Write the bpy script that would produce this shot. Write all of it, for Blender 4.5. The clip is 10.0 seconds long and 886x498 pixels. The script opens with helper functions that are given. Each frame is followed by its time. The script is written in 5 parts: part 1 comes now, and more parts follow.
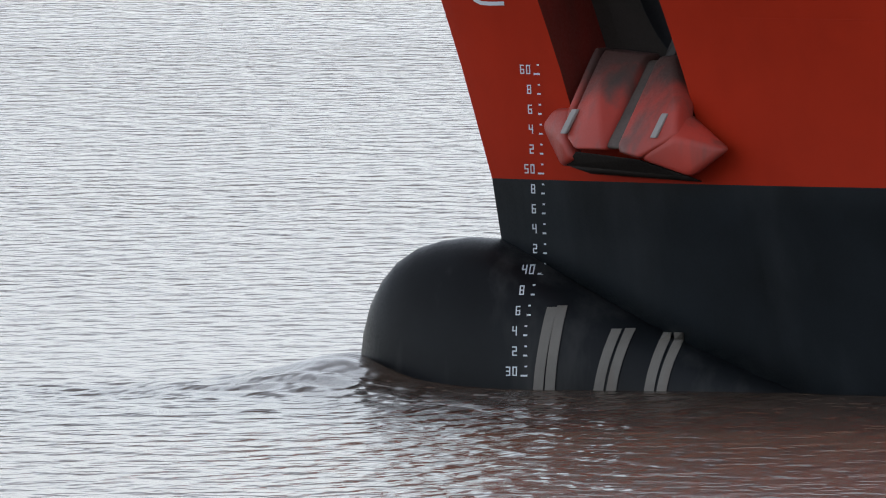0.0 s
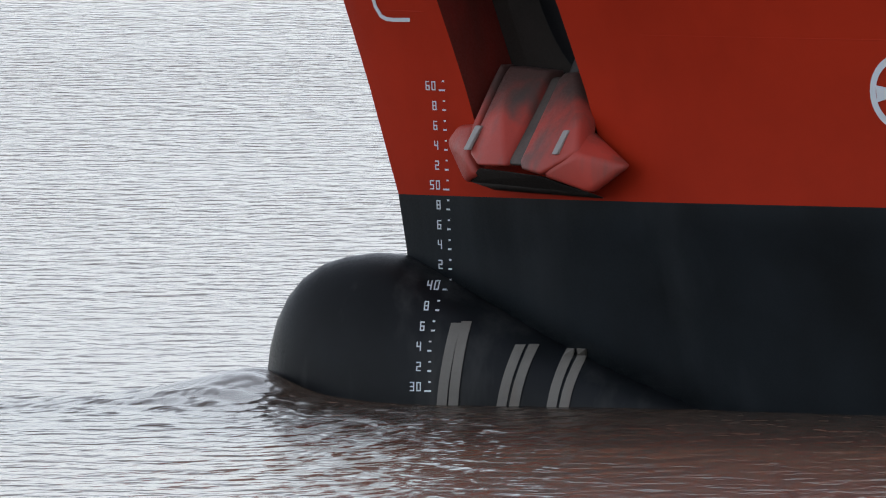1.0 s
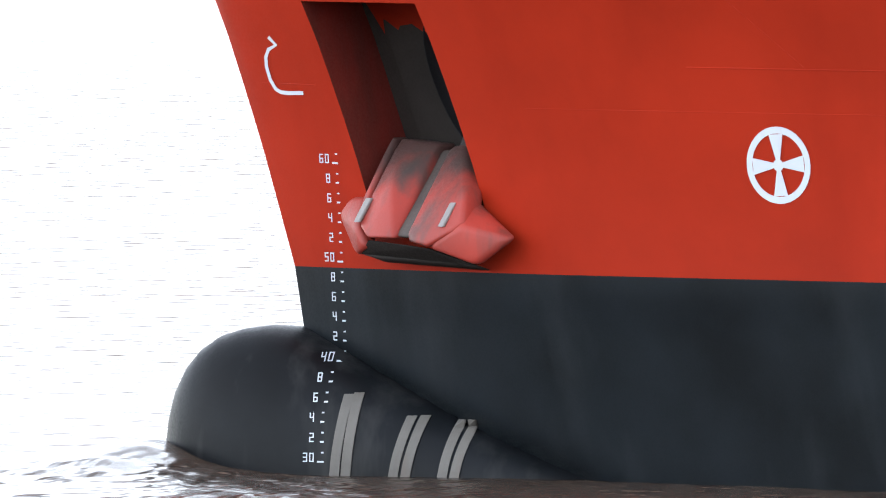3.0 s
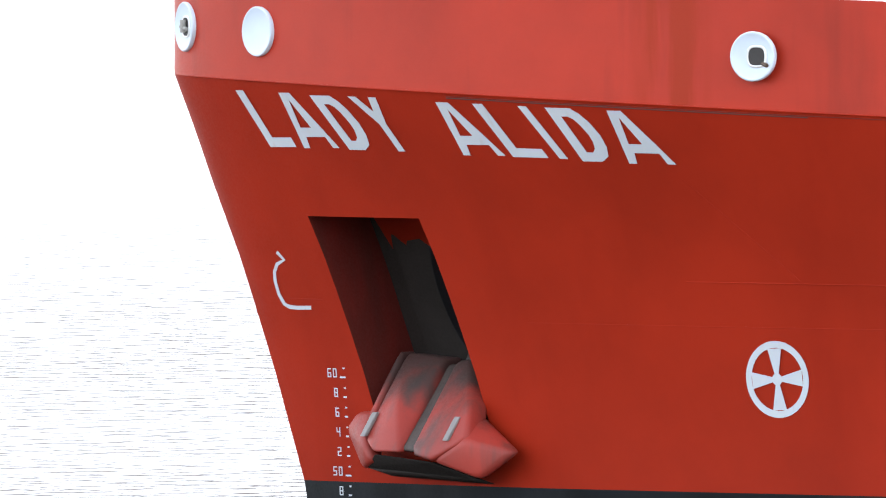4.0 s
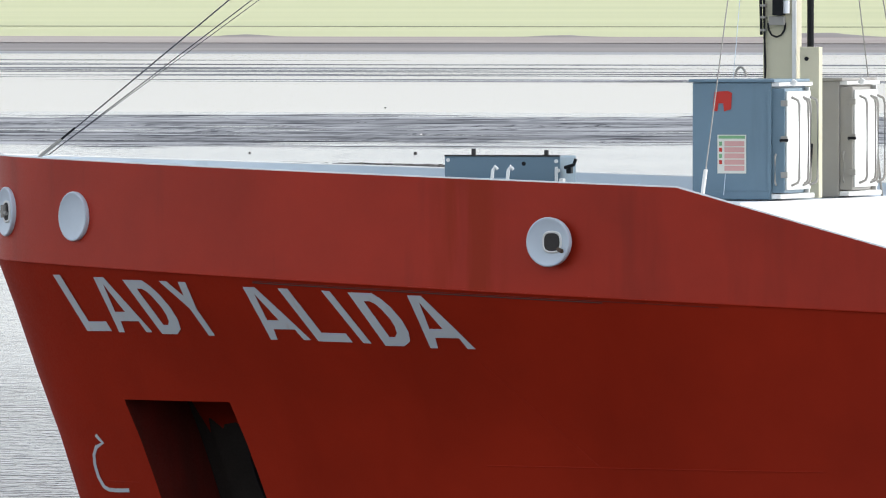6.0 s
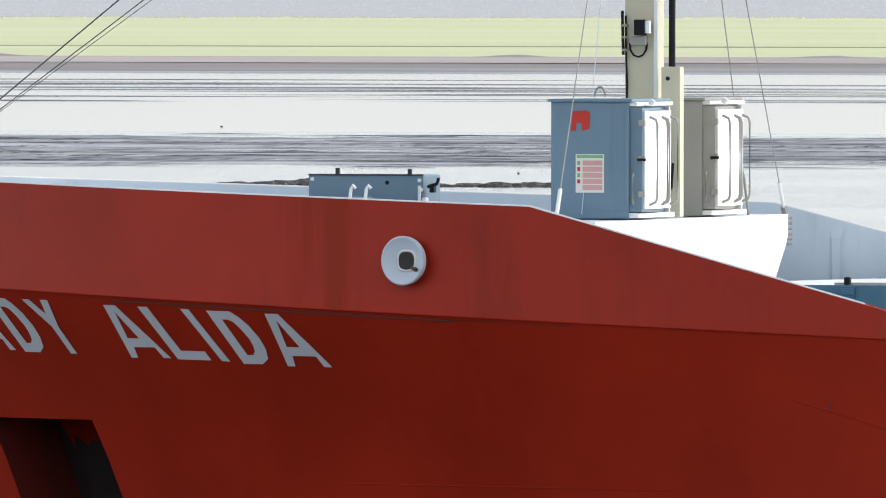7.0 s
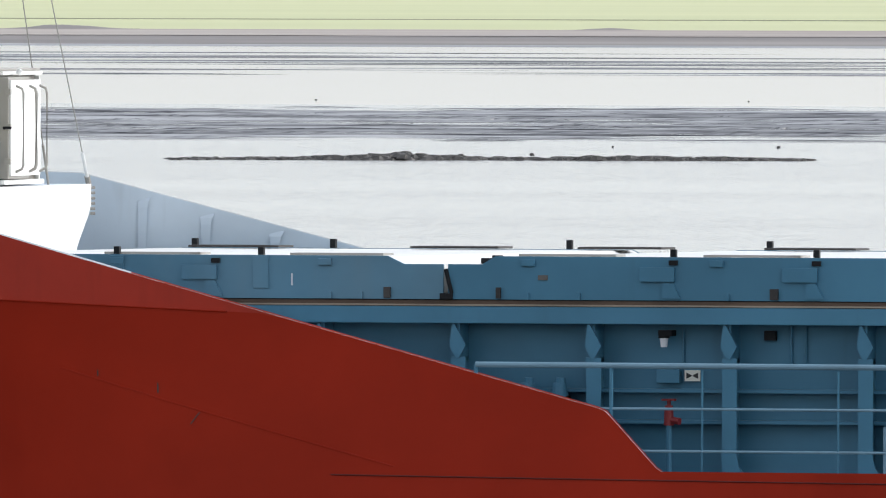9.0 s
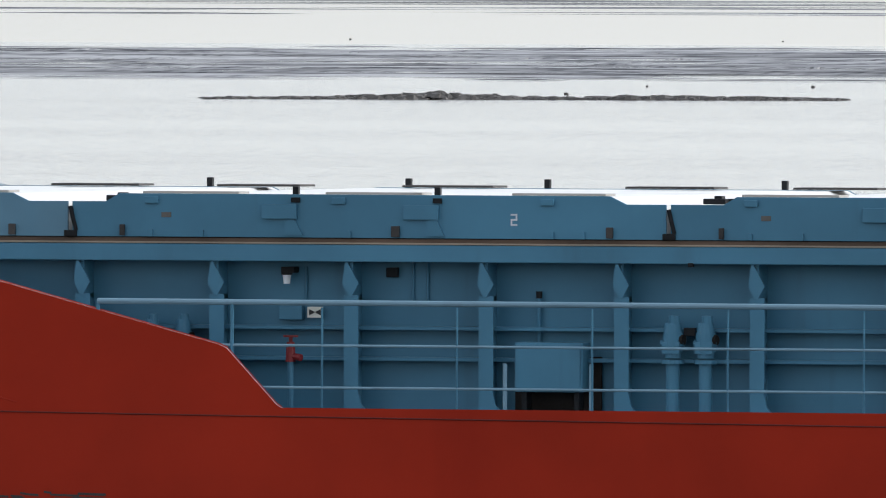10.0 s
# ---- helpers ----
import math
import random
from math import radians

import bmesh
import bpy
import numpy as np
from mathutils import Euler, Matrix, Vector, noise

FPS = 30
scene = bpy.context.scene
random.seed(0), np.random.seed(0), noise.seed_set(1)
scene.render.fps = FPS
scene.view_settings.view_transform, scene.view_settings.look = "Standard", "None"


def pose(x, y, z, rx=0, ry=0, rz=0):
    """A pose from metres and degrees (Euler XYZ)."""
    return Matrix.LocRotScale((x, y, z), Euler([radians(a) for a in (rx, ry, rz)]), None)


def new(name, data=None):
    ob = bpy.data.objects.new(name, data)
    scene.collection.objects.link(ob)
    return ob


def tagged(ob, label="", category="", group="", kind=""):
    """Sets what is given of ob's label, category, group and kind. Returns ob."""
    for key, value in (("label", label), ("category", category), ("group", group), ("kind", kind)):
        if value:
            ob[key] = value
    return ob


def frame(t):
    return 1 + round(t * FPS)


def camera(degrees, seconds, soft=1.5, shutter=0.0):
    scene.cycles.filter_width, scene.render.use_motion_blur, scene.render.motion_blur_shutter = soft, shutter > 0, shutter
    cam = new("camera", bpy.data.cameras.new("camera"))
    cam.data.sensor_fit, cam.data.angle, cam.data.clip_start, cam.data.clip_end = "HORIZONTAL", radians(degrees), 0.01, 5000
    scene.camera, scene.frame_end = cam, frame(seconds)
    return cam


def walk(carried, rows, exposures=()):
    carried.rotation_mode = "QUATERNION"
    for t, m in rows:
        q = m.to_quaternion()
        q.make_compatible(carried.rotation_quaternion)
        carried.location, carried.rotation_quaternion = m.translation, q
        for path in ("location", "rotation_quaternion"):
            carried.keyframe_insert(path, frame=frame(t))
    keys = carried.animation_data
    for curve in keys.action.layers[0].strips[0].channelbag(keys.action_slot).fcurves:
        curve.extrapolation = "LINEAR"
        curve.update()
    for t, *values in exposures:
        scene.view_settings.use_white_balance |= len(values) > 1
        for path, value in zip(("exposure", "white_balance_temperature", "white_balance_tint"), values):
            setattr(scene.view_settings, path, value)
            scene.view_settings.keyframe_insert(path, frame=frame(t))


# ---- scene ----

# ---- camera: on the river bank, panning after the ship ----
EYE = (32.776, -225.0, 9.247)
SPEED = 4.2551
cam = camera(2.2318, 10.0, soft=1.1)


def aim(pan, tilt, roll):
    """Pan to the left, tilt down and roll, in degrees."""
    return pose(*EYE, 90 - tilt, 0, pan) @ pose(0, 0, 0, 0, 0, roll)


AIMS = [
    (0, 8.4368, 1.9814, -0.177),
    (0.5, 8.8544, 1.9532, -0.103),
    (1, 9.2585, 1.9367, 0.017),
    (1.5, 9.6942, 1.9271, 0.081),
    (2, 10.1341, 1.918, 0.101),
    (2.2, 10.3222, 1.906, 0.102),
    (3.3, 11.3909, 1.6201, -0.056),
    (3.5, 11.5937, 1.516, -0.063),
    (4, 12.1545, 1.1977, -0.062),
    (4.2, 12.3893, 1.0539, -0.048),
    (4.5, 12.655, 0.8529, -0.015),
    (5, 12.8739, 0.5963, 0.017),
    (5.3, 13.113, 0.641, 0.013),
    (5.5, 13.2822, 0.6767, 0.011),
    (5.7, 13.4534, 0.7196, 0.01),
    (6.8, 14.3963, 0.6748, 0.104),
    (7, 14.4294, 0.6746, 0.092),
    (7.5, 14.4993, 0.6705, 0.029),
    (8, 14.5525, 0.6696, 0.043),
    (8.5, 14.6312, 0.6869, 0.098),
    (9, 14.6669, 0.7422, 0.124),
    (9.5, 14.725, 0.8229, 0.125),
    (10, 14.7526, 0.8949, 0.16),
]
EXPOSURES = [(0, -0.22, 6280, 10), (1, -0.2, 6280, 10), (1.5, 0.04, 6280, 10), (2, 0.52, 6280, 10), (2.2, 0.66, 6280, 10), (3.3, 1.22, 6280, 10), (3.5, 1.18, 6280, 10), (4, 0.8, 6280, 10), (4.2, 0.35, 6280, 10), (4.5, -0.05, 6280, 10), (5, -0.52, 6280, 10), (5.5, -0.6, 6280, 10), (7, -0.6, 6280, 10), (10, -0.65, 6280, 10)]
walk(cam, [(t, aim(p, d, r)) for t, p, d, r in AIMS], EXPOSURES)

# ---- daylight: hazy sun from abaft the starboard beam ----
SUN_AZ, SUN_EL = radians(62), radians(32)      # clockwise from +y
world = bpy.data.worlds.new("sky")
scene.world = world
world.use_nodes = True
wn = world.node_tree.nodes
sky = wn.new("ShaderNodeTexSky")
sky.sky_type = "NISHITA"
sky.sun_disc = False
sky.sun_elevation, sky.sun_rotation = SUN_EL, SUN_AZ
sky.dust_density, sky.air_density = 1.1, 1.0
haze = wn.new("ShaderNodeBackground")          # thin bright cloud over the whole sky
haze.inputs[0].default_value, haze.inputs[1].default_value = (0.85, 0.95, 1.10, 1), 0.14
both = wn.new("ShaderNodeAddShader")
pale = wn.new("ShaderNodeHueSaturation")
pale.inputs["Saturation"].default_value = 0.28
world.node_tree.links.new(sky.outputs[0], pale.inputs["Color"])
world.node_tree.links.new(pale.outputs[0], wn["Background"].inputs[0])
wn["Background"].inputs[1].default_value = 0.36
world.node_tree.links.new(wn["Background"].outputs[0], both.inputs[0])
world.node_tree.links.new(haze.outputs[0], both.inputs[1])
world.node_tree.links.new(both.outputs[0], wn["World Output"].inputs["Surface"])
sun = new("sun", bpy.data.lights.new("sun", "SUN"))
sun.data.energy, sun.data.angle, sun.data.color = 2.6, radians(1.5), (1.0, 0.94, 0.85)
to_sun = Vector((math.sin(SUN_AZ) * math.cos(SUN_EL), math.cos(SUN_AZ) * math.cos(SUN_EL), math.sin(SUN_EL)))
sun.matrix_world = Matrix.Translation((60, 60, 60)) @ to_sun.to_track_quat("Z", "Y").to_matrix().to_4x4()


# ---- materials ----
def material(name, color, rough=0.5, metal=0.0):
    m = bpy.data.materials.new(name)
    m.use_nodes = True
    b = m.node_tree.nodes["Principled BSDF"]
    b.inputs["Base Color"].default_value = (*color, 1)
    b.inputs["Roughness"].default_value = rough
    b.inputs["Metallic"].default_value = metal
    return m


def noise_node(m, scale, detail=4.0, stretch=(1, 1, 1), rough=0.55):
    n, l = m.node_tree.nodes, m.node_tree.links
    co, mp, tx = n.new("ShaderNodeTexCoord"), n.new("ShaderNodeMapping"), n.new("ShaderNodeTexNoise")
    mp.inputs["Scale"].default_value = stretch
    tx.inputs["Scale"].default_value, tx.inputs["Detail"].default_value, tx.inputs["Roughness"].default_value = scale, detail, rough
    l.new(co.outputs["Object"], mp.inputs["Vector"])
    l.new(mp.outputs["Vector"], tx.inputs["Vector"])
    return tx


def ramp(m, source, lo, hi, a, b):
    n, l = m.node_tree.nodes, m.node_tree.links
    r = n.new("ShaderNodeValToRGB")
    r.color_ramp.elements[0].position, r.color_ramp.elements[1].position = lo, hi
    r.color_ramp.elements[0].color, r.color_ramp.elements[1].color = (*a, 1), (*b, 1)
    l.new(source, r.inputs["Fac"])
    return r.outputs["Color"]


def mix(m, fac, a, b):
    n, l = m.node_tree.nodes, m.node_tree.links
    x = n.new("ShaderNodeMix")
    x.data_type = "RGBA"
    if isinstance(fac, float):
        x.inputs[0].default_value = fac
    else:
        l.new(fac, x.inputs[0])
    l.new(a, x.inputs[6])
    l.new(b, x.inputs[7])
    return x.outputs[2]


def paint(name, color, rough=0.45, vary=0.12, streak=None, stain=(0.08, 0.045, 0.02), bump=0.15, grain=40.0, amount=(0.62, 0.8), gloss=0.4):
    """Ship's paint: broad fading, fine grain, and runs of rust or dirt."""
    m = material(name, color, rough)
    n, l = m.node_tree.nodes, m.node_tree.links
    b = n["Principled BSDF"]
    b.inputs["Specular IOR Level"].default_value = gloss
    dark = tuple(c * (1 - vary) for c in color)
    lite = tuple(min(1.0, c * (1 + vary)) for c in color)
    broad = noise_node(m, 0.7, 5.0)
    col = ramp(m, broad.outputs["Fac"], 0.35, 0.68, dark, lite)
    fine = noise_node(m, grain, 3.0)
    if streak:
        run = noise_node(m, streak, 4.0, (1.0, 1.0, 0.12))
        fac = ramp(m, run.outputs["Fac"], amount[0], amount[1], (0, 0, 0), (0.7, 0.7, 0.7))
        rust = n.new("ShaderNodeRGB")
        rust.outputs[0].default_value = (*stain, 1)
        col = mix(m, fac, col, rust.outputs[0])
    l.new(col, b.inputs["Base Color"])
    rr = ramp(m, fine.outputs["Fac"], 0.3, 0.75, (rough * 0.8,) * 3, (min(1, rough * 1.25),) * 3)
    l.new(rr, b.inputs["Roughness"])
    dent = noise_node(m, 1.6, 2.0)
    bp, bq = n.new("ShaderNodeBump"), n.new("ShaderNodeBump")
    bp.inputs["Strength"].default_value, bp.inputs["Distance"].default_value = bump, 0.02
    bq.inputs["Strength"].default_value, bq.inputs["Distance"].default_value = 0.12, 0.004
    l.new(dent.outputs["Fac"], bp.inputs["Height"])
    l.new(fine.outputs["Fac"], bq.inputs["Height"])
    l.new(bp.outputs["Normal"], bq.inputs["Normal"])
    l.new(bq.outputs["Normal"], b.inputs["Normal"])
    return m


RED = paint("red_hull_paint", (0.335, 0.0225, 0.0078), 0.46, 0.10, 0.9, (0.23, 0.012, 0.004), amount=(0.56, 0.9), gloss=0.09, bump=0.2)
WALL = paint("red_bulwark_paint", (0.40, 0.028, 0.011), 0.44, 0.12, 1.9, (0.25, 0.020, 0.009), amount=(0.55, 0.76), gloss=0.22, grain=70.0)
BLACK = paint("black_hull_paint", (0.008, 0.0105, 0.013), 0.5, 0.4, 0.9, (0.026, 0.030, 0.034), amount=(0.56, 0.76), gloss=0.15)
SCUFF = paint("scuffed_bulb_paint", (0.006, 0.007, 0.0085), 0.42, 0.45, 2.6, (0.036, 0.036, 0.036), amount=(0.53, 0.74), gloss=0.13)
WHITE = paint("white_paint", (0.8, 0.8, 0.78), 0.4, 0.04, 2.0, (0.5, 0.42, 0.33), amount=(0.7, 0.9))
MARK = paint("white_marking_paint", (0.57, 0.61, 0.655), 0.5, 0.06, 6.0, (0.5, 0.40, 0.36))
LOCKER = paint("locker_blue_paint", (0.150, 0.230, 0.292), 0.45, 0.08, 2.2, (0.10, 0.15, 0.19))
LOCK = paint("paler_blue_grey_paint", (0.19, 0.32, 0.41), 0.45, 0.08, 2.2, (0.14, 0.2, 0.24))
BLUE = paint("blue_grey_paint", (0.068, 0.20, 0.30), 0.42, 0.12, 1.5, (0.05, 0.11, 0.15), amount=(0.6, 0.8), gloss=0.25)
FADED = paint("sun_faded_blue_paint", (0.082, 0.200, 0.290), 0.45, 0.2, 0.6, (0.14, 0.225, 0.28), amount=(0.46, 0.66), gloss=0.25)
PALE = paint("pale_blue_paint", (0.60, 0.68, 0.75), 0.42, 0.08, 1.5, (0.3, 0.33, 0.34))
DECK = paint("deck_paint", (0.10, 0.16, 0.19), 0.6, 0.2, 1.0)
CREAM = paint("cream_paint", (0.62, 0.58, 0.42), 0.42, 0.06, 2.0, (0.35, 0.25, 0.15))
GREY = paint("grey_paint", (0.34, 0.325, 0.295), 0.45, 0.08, 2.0)
STRIP = paint("worn_grey_strip", (0.115, 0.106, 0.095), 0.6, 0.3, 3.0, (0.12, 0.09, 0.07))
RUST = paint("rusty_rail_steel", (0.10, 0.065, 0.045), 0.7, 0.4, 3.0)
DARK = paint("dark_rubber_and_gaps", (0.011, 0.012, 0.014), 0.6, 0.3, gloss=0.2)
STEEL = paint("wire_steel", (0.10, 0.10, 0.11), 0.4, 0.2)
SIGNAL = paint("signal_red_paint", (0.5, 0.03, 0.02), 0.4, 0.1)
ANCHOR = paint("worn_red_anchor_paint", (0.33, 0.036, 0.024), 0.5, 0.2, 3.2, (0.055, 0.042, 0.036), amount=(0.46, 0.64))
GRIME = paint("brown_grime_on_steel", (0.075, 0.058, 0.05), 0.6, 0.3, 4.0, (0.04, 0.032, 0.028), amount=(0.45, 0.65))
POCKET = paint("dark_red_pocket_paint", (0.22, 0.015, 0.009), 0.6, 0.3, 1.1, (0.05, 0.018, 0.013), amount=(0.42, 0.64))
DARKSTEEL = paint("dark_steel", (0.04, 0.036, 0.034), 0.6, 0.35)
DISH = paint("weathered_white_casting", (0.62, 0.70, 0.79), 0.35, 0.1, 5.0, (0.36, 0.36, 0.36))
SEAM = paint("dark_red_seam", (0.10, 0.012, 0.008), 0.6, 0.3)
HYDRANT = paint("dark_red_valve_paint", (0.20, 0.014, 0.016), 0.45, 0.15)
WORN = paint("bare_worn_steel", (0.27, 0.26, 0.25), 0.55, 0.25, 9.0, (0.12, 0.07, 0.05))
TAN = paint("tan_seal_rubber", (0.30, 0.25, 0.19), 0.7, 0.2)
NEARBLACK = paint("near_black_plate", (0.022, 0.018, 0.016), 0.65, 0.4, 1.2, (0.045, 0.036, 0.03), gloss=0.15)
INK = paint("black_ink", (0.02, 0.02, 0.02), 0.5, 0.1)
PINK = paint("faded_red_print", (0.62, 0.34, 0.31), 0.5, 0.1)
GREEN = paint("green_print", (0.2, 0.4, 0.2), 0.5, 0.1)
LAMP = material("frosted_lamp_glass", (0.85, 0.87, 0.9), 0.25)
PAPER = paint("notice_board", (0.75, 0.74, 0.66), 0.5, 0.04)


def add_runs(m, x0, x1, color):
    """Rust runs within a stretch of the bulwark, below the winch."""
    n, l = m.node_tree.nodes, m.node_tree.links
    b = n["Principled BSDF"]
    co, sp = n.new("ShaderNodeTexCoord"), n.new("ShaderNodeSeparateXYZ")
    l.new(co.outputs["Object"], sp.inputs[0])
    mid = n.new("ShaderNodeMath")
    mid.operation = "SUBTRACT"
    mid.inputs[1].default_value = (x0 + x1) / 2
    l.new(sp.outputs["X"], mid.inputs[0])
    away = n.new("ShaderNodeMath")
    away.operation = "ABSOLUTE"
    l.new(mid.outputs[0], away.inputs[0])
    near = n.new("ShaderNodeMapRange")
    near.inputs["From Min"].default_value, near.inputs["From Max"].default_value = (x1 - x0) / 2, (x1 - x0) / 5
    l.new(away.outputs[0], near.inputs["Value"])
    run = noise_node(m, 4.5, 3.0, (1.0, 1.0, 0.10))
    fac = ramp(m, run.outputs["Fac"], 0.36, 0.52, (0, 0, 0), (1, 1, 1))
    both = n.new("ShaderNodeMath")
    both.operation = "MULTIPLY"
    l.new(near.outputs[0], both.inputs[0])
    l.new(fac, both.inputs[1])
    rust = n.new("ShaderNodeRGB")
    rust.outputs[0].default_value = (*color, 1)
    old = b.inputs["Base Color"].links[0].from_socket
    l.new(mix(m, both.outputs[0], old, rust.outputs[0]), b.inputs["Base Color"])


add_runs(WALL, 4.15, 5.1, (0.33, 0.021, 0.001))


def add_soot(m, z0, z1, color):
    """Chain grime in smears, plus the recess's shade painted darker towards the casting's top."""
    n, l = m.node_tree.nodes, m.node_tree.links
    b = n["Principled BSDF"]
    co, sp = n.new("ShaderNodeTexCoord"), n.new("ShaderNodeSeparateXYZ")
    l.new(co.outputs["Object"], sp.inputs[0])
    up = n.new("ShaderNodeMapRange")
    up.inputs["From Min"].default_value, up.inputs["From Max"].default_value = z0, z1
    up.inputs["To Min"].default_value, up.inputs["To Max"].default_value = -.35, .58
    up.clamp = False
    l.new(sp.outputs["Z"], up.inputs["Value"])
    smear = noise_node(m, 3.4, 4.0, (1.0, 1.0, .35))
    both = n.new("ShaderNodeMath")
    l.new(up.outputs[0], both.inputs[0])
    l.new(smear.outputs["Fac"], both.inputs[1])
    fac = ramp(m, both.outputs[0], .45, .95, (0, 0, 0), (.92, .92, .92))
    soot_shade = n.new("ShaderNodeRGB")
    soot_shade.outputs[0].default_value = (*color, 1)
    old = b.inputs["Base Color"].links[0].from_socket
    l.new(mix(m, fac, old, soot_shade.outputs[0]), b.inputs["Base Color"])


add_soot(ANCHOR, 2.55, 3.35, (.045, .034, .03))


def water_material(name="muddy_river_water", glassy=None):
    """glassy: a place round which the surface is drawn smooth."""
    m = material(name, (0.058, 0.040, 0.029), 0.2)
    n, l = m.node_tree.nodes, m.node_tree.links
    b = n["Principled BSDF"]
    b.inputs["IOR"].default_value = 1.33
    calm = noise_node(m, 0.03, 3.0, (0.12, 1.0, 1.0))
    waves = noise_node(m, 1.3, 2.0, (1.6, 0.75, 1.0), 0.5)
    rough = n.new("ShaderNodeMapRange")          # gusts: patches of livelier and calmer water
    rough.inputs["From Min"].default_value, rough.inputs["From Max"].default_value = 0.35, 0.65
    rough.inputs["To Min"].default_value, rough.inputs["To Max"].default_value = 0.62, 1.0
    b1 = n.new("ShaderNodeBump")
    b1.inputs["Distance"].default_value = 1.1
    l.new(calm.outputs["Fac"], rough.inputs["Value"])
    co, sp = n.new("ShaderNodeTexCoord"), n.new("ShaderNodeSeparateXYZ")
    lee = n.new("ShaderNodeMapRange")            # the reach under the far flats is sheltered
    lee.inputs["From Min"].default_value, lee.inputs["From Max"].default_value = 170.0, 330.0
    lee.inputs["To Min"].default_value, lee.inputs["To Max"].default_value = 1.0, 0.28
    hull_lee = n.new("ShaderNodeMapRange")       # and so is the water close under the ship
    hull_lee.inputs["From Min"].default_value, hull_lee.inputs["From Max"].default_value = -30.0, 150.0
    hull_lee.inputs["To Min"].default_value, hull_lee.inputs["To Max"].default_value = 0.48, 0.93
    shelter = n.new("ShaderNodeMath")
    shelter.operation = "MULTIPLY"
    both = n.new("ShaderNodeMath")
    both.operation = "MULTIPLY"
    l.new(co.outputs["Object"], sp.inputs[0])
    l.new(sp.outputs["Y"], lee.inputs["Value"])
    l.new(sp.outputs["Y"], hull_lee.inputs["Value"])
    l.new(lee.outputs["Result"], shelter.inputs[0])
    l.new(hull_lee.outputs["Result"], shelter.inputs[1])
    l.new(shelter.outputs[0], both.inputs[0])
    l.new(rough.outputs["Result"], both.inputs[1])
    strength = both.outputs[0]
    if glassy:
        away = n.new("ShaderNodeVectorMath")
        away.operation = "DISTANCE"
        away.inputs[1].default_value = glassy
        near = n.new("ShaderNodeMapRange")
        near.inputs["From Min"].default_value, near.inputs["From Max"].default_value = 0.35, 1.5
        near.inputs["To Min"].default_value, near.inputs["To Max"].default_value = 0.2, 1.0
        damp = n.new("ShaderNodeMath")
        damp.operation = "MULTIPLY"
        l.new(co.outputs["Object"], away.inputs[0])
        l.new(away.outputs["Value"], near.inputs["Value"])
        l.new(near.outputs["Result"], damp.inputs[0])
        l.new(strength, damp.inputs[1])
        strength = damp.outputs[0]
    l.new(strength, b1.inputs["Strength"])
    l.new(waves.outputs["Fac"], b1.inputs["Height"])
    fine = n.new("ShaderNodeMapRange")           # ripples too small to tell apart
    fine.inputs["From Min"].default_value, fine.inputs["From Max"].default_value = 130.0, 320.0
    fine.inputs["To Min"].default_value, fine.inputs["To Max"].default_value = 0.235, 0.11
    l.new(sp.outputs["Y"], fine.inputs["Value"])
    l.new(fine.outputs["Result"], b.inputs["Roughness"])
    l.new(b1.outputs["Normal"], b.inputs["Normal"])
    return m


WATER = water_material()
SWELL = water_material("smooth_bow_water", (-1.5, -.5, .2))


def ground_material(name, a, b_, scale, stretch, rough, bump):
    m = material(name, a, rough)
    n, l = m.node_tree.nodes, m.node_tree.links
    b = n["Principled BSDF"]
    tx = noise_node(m, scale, 6.0, stretch)
    l.new(ramp(m, tx.outputs["Fac"], 0.35, 0.65, a, b_), b.inputs["Base Color"])
    bp = n.new("ShaderNodeBump")
    bp.inputs["Strength"].default_value, bp.inputs["Distance"].default_value = 0.5, bump
    l.new(tx.outputs["Fac"], bp.inputs["Height"])
    l.new(bp.outputs["Normal"], b.inputs["Normal"])
    return m


MUD = ground_material("wet_mud", (0.075, 0.075, 0.08), (0.44, 0.44, 0.45), 0.09, (0.10, 1, 1), 0.45, 0.2)
BANK = ground_material("dry_mud_bank", (0.19, 0.17, 0.165), (0.30, 0.27, 0.25), 0.02, (0.3, 1, 1), 0.8, 0.3)
CREST = ground_material("brown_dry_bank_crest", (0.34, 0.285, 0.26), (0.44, 0.39, 0.35), 0.03, (0.3, 1, 1), 0.85, 0.2)
FILM = ground_material("wet_mudflat_film", (0.24, 0.235, 0.23), (0.32, 0.31, 0.30), 0.03, (0.2, 1, 1), 0.07, 0.004)
DITCH = ground_material("drain_grass", (0.19, 0.20, 0.10), (0.27, 0.27, 0.16), 0.05, (0.3, 1, 1), 0.9, 0.2)
MEADOW = ground_material("pale_meadow_grass", (0.545, 0.565, 0.32), (0.595, 0.605, 0.35), 0.008, (0.35, 1, 1), 0.9, 0.3)
TREES = ground_material("haze_glow_woods", (0.022, 0.023, 0.025), (0.03, 0.031, 0.034), 0.15, (1, 1, 1), 0.9, 0.3)
# Distance haze is put in as a pale glow of the trees' own material.
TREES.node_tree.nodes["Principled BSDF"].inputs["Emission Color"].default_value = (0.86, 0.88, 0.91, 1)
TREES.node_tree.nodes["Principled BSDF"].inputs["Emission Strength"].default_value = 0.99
STONE = ground_material("dark_stones", (0.07, 0.065, 0.06), (0.13, 0.12, 0.11), 0.6, (1, 1, 1), 0.7, 0.2)


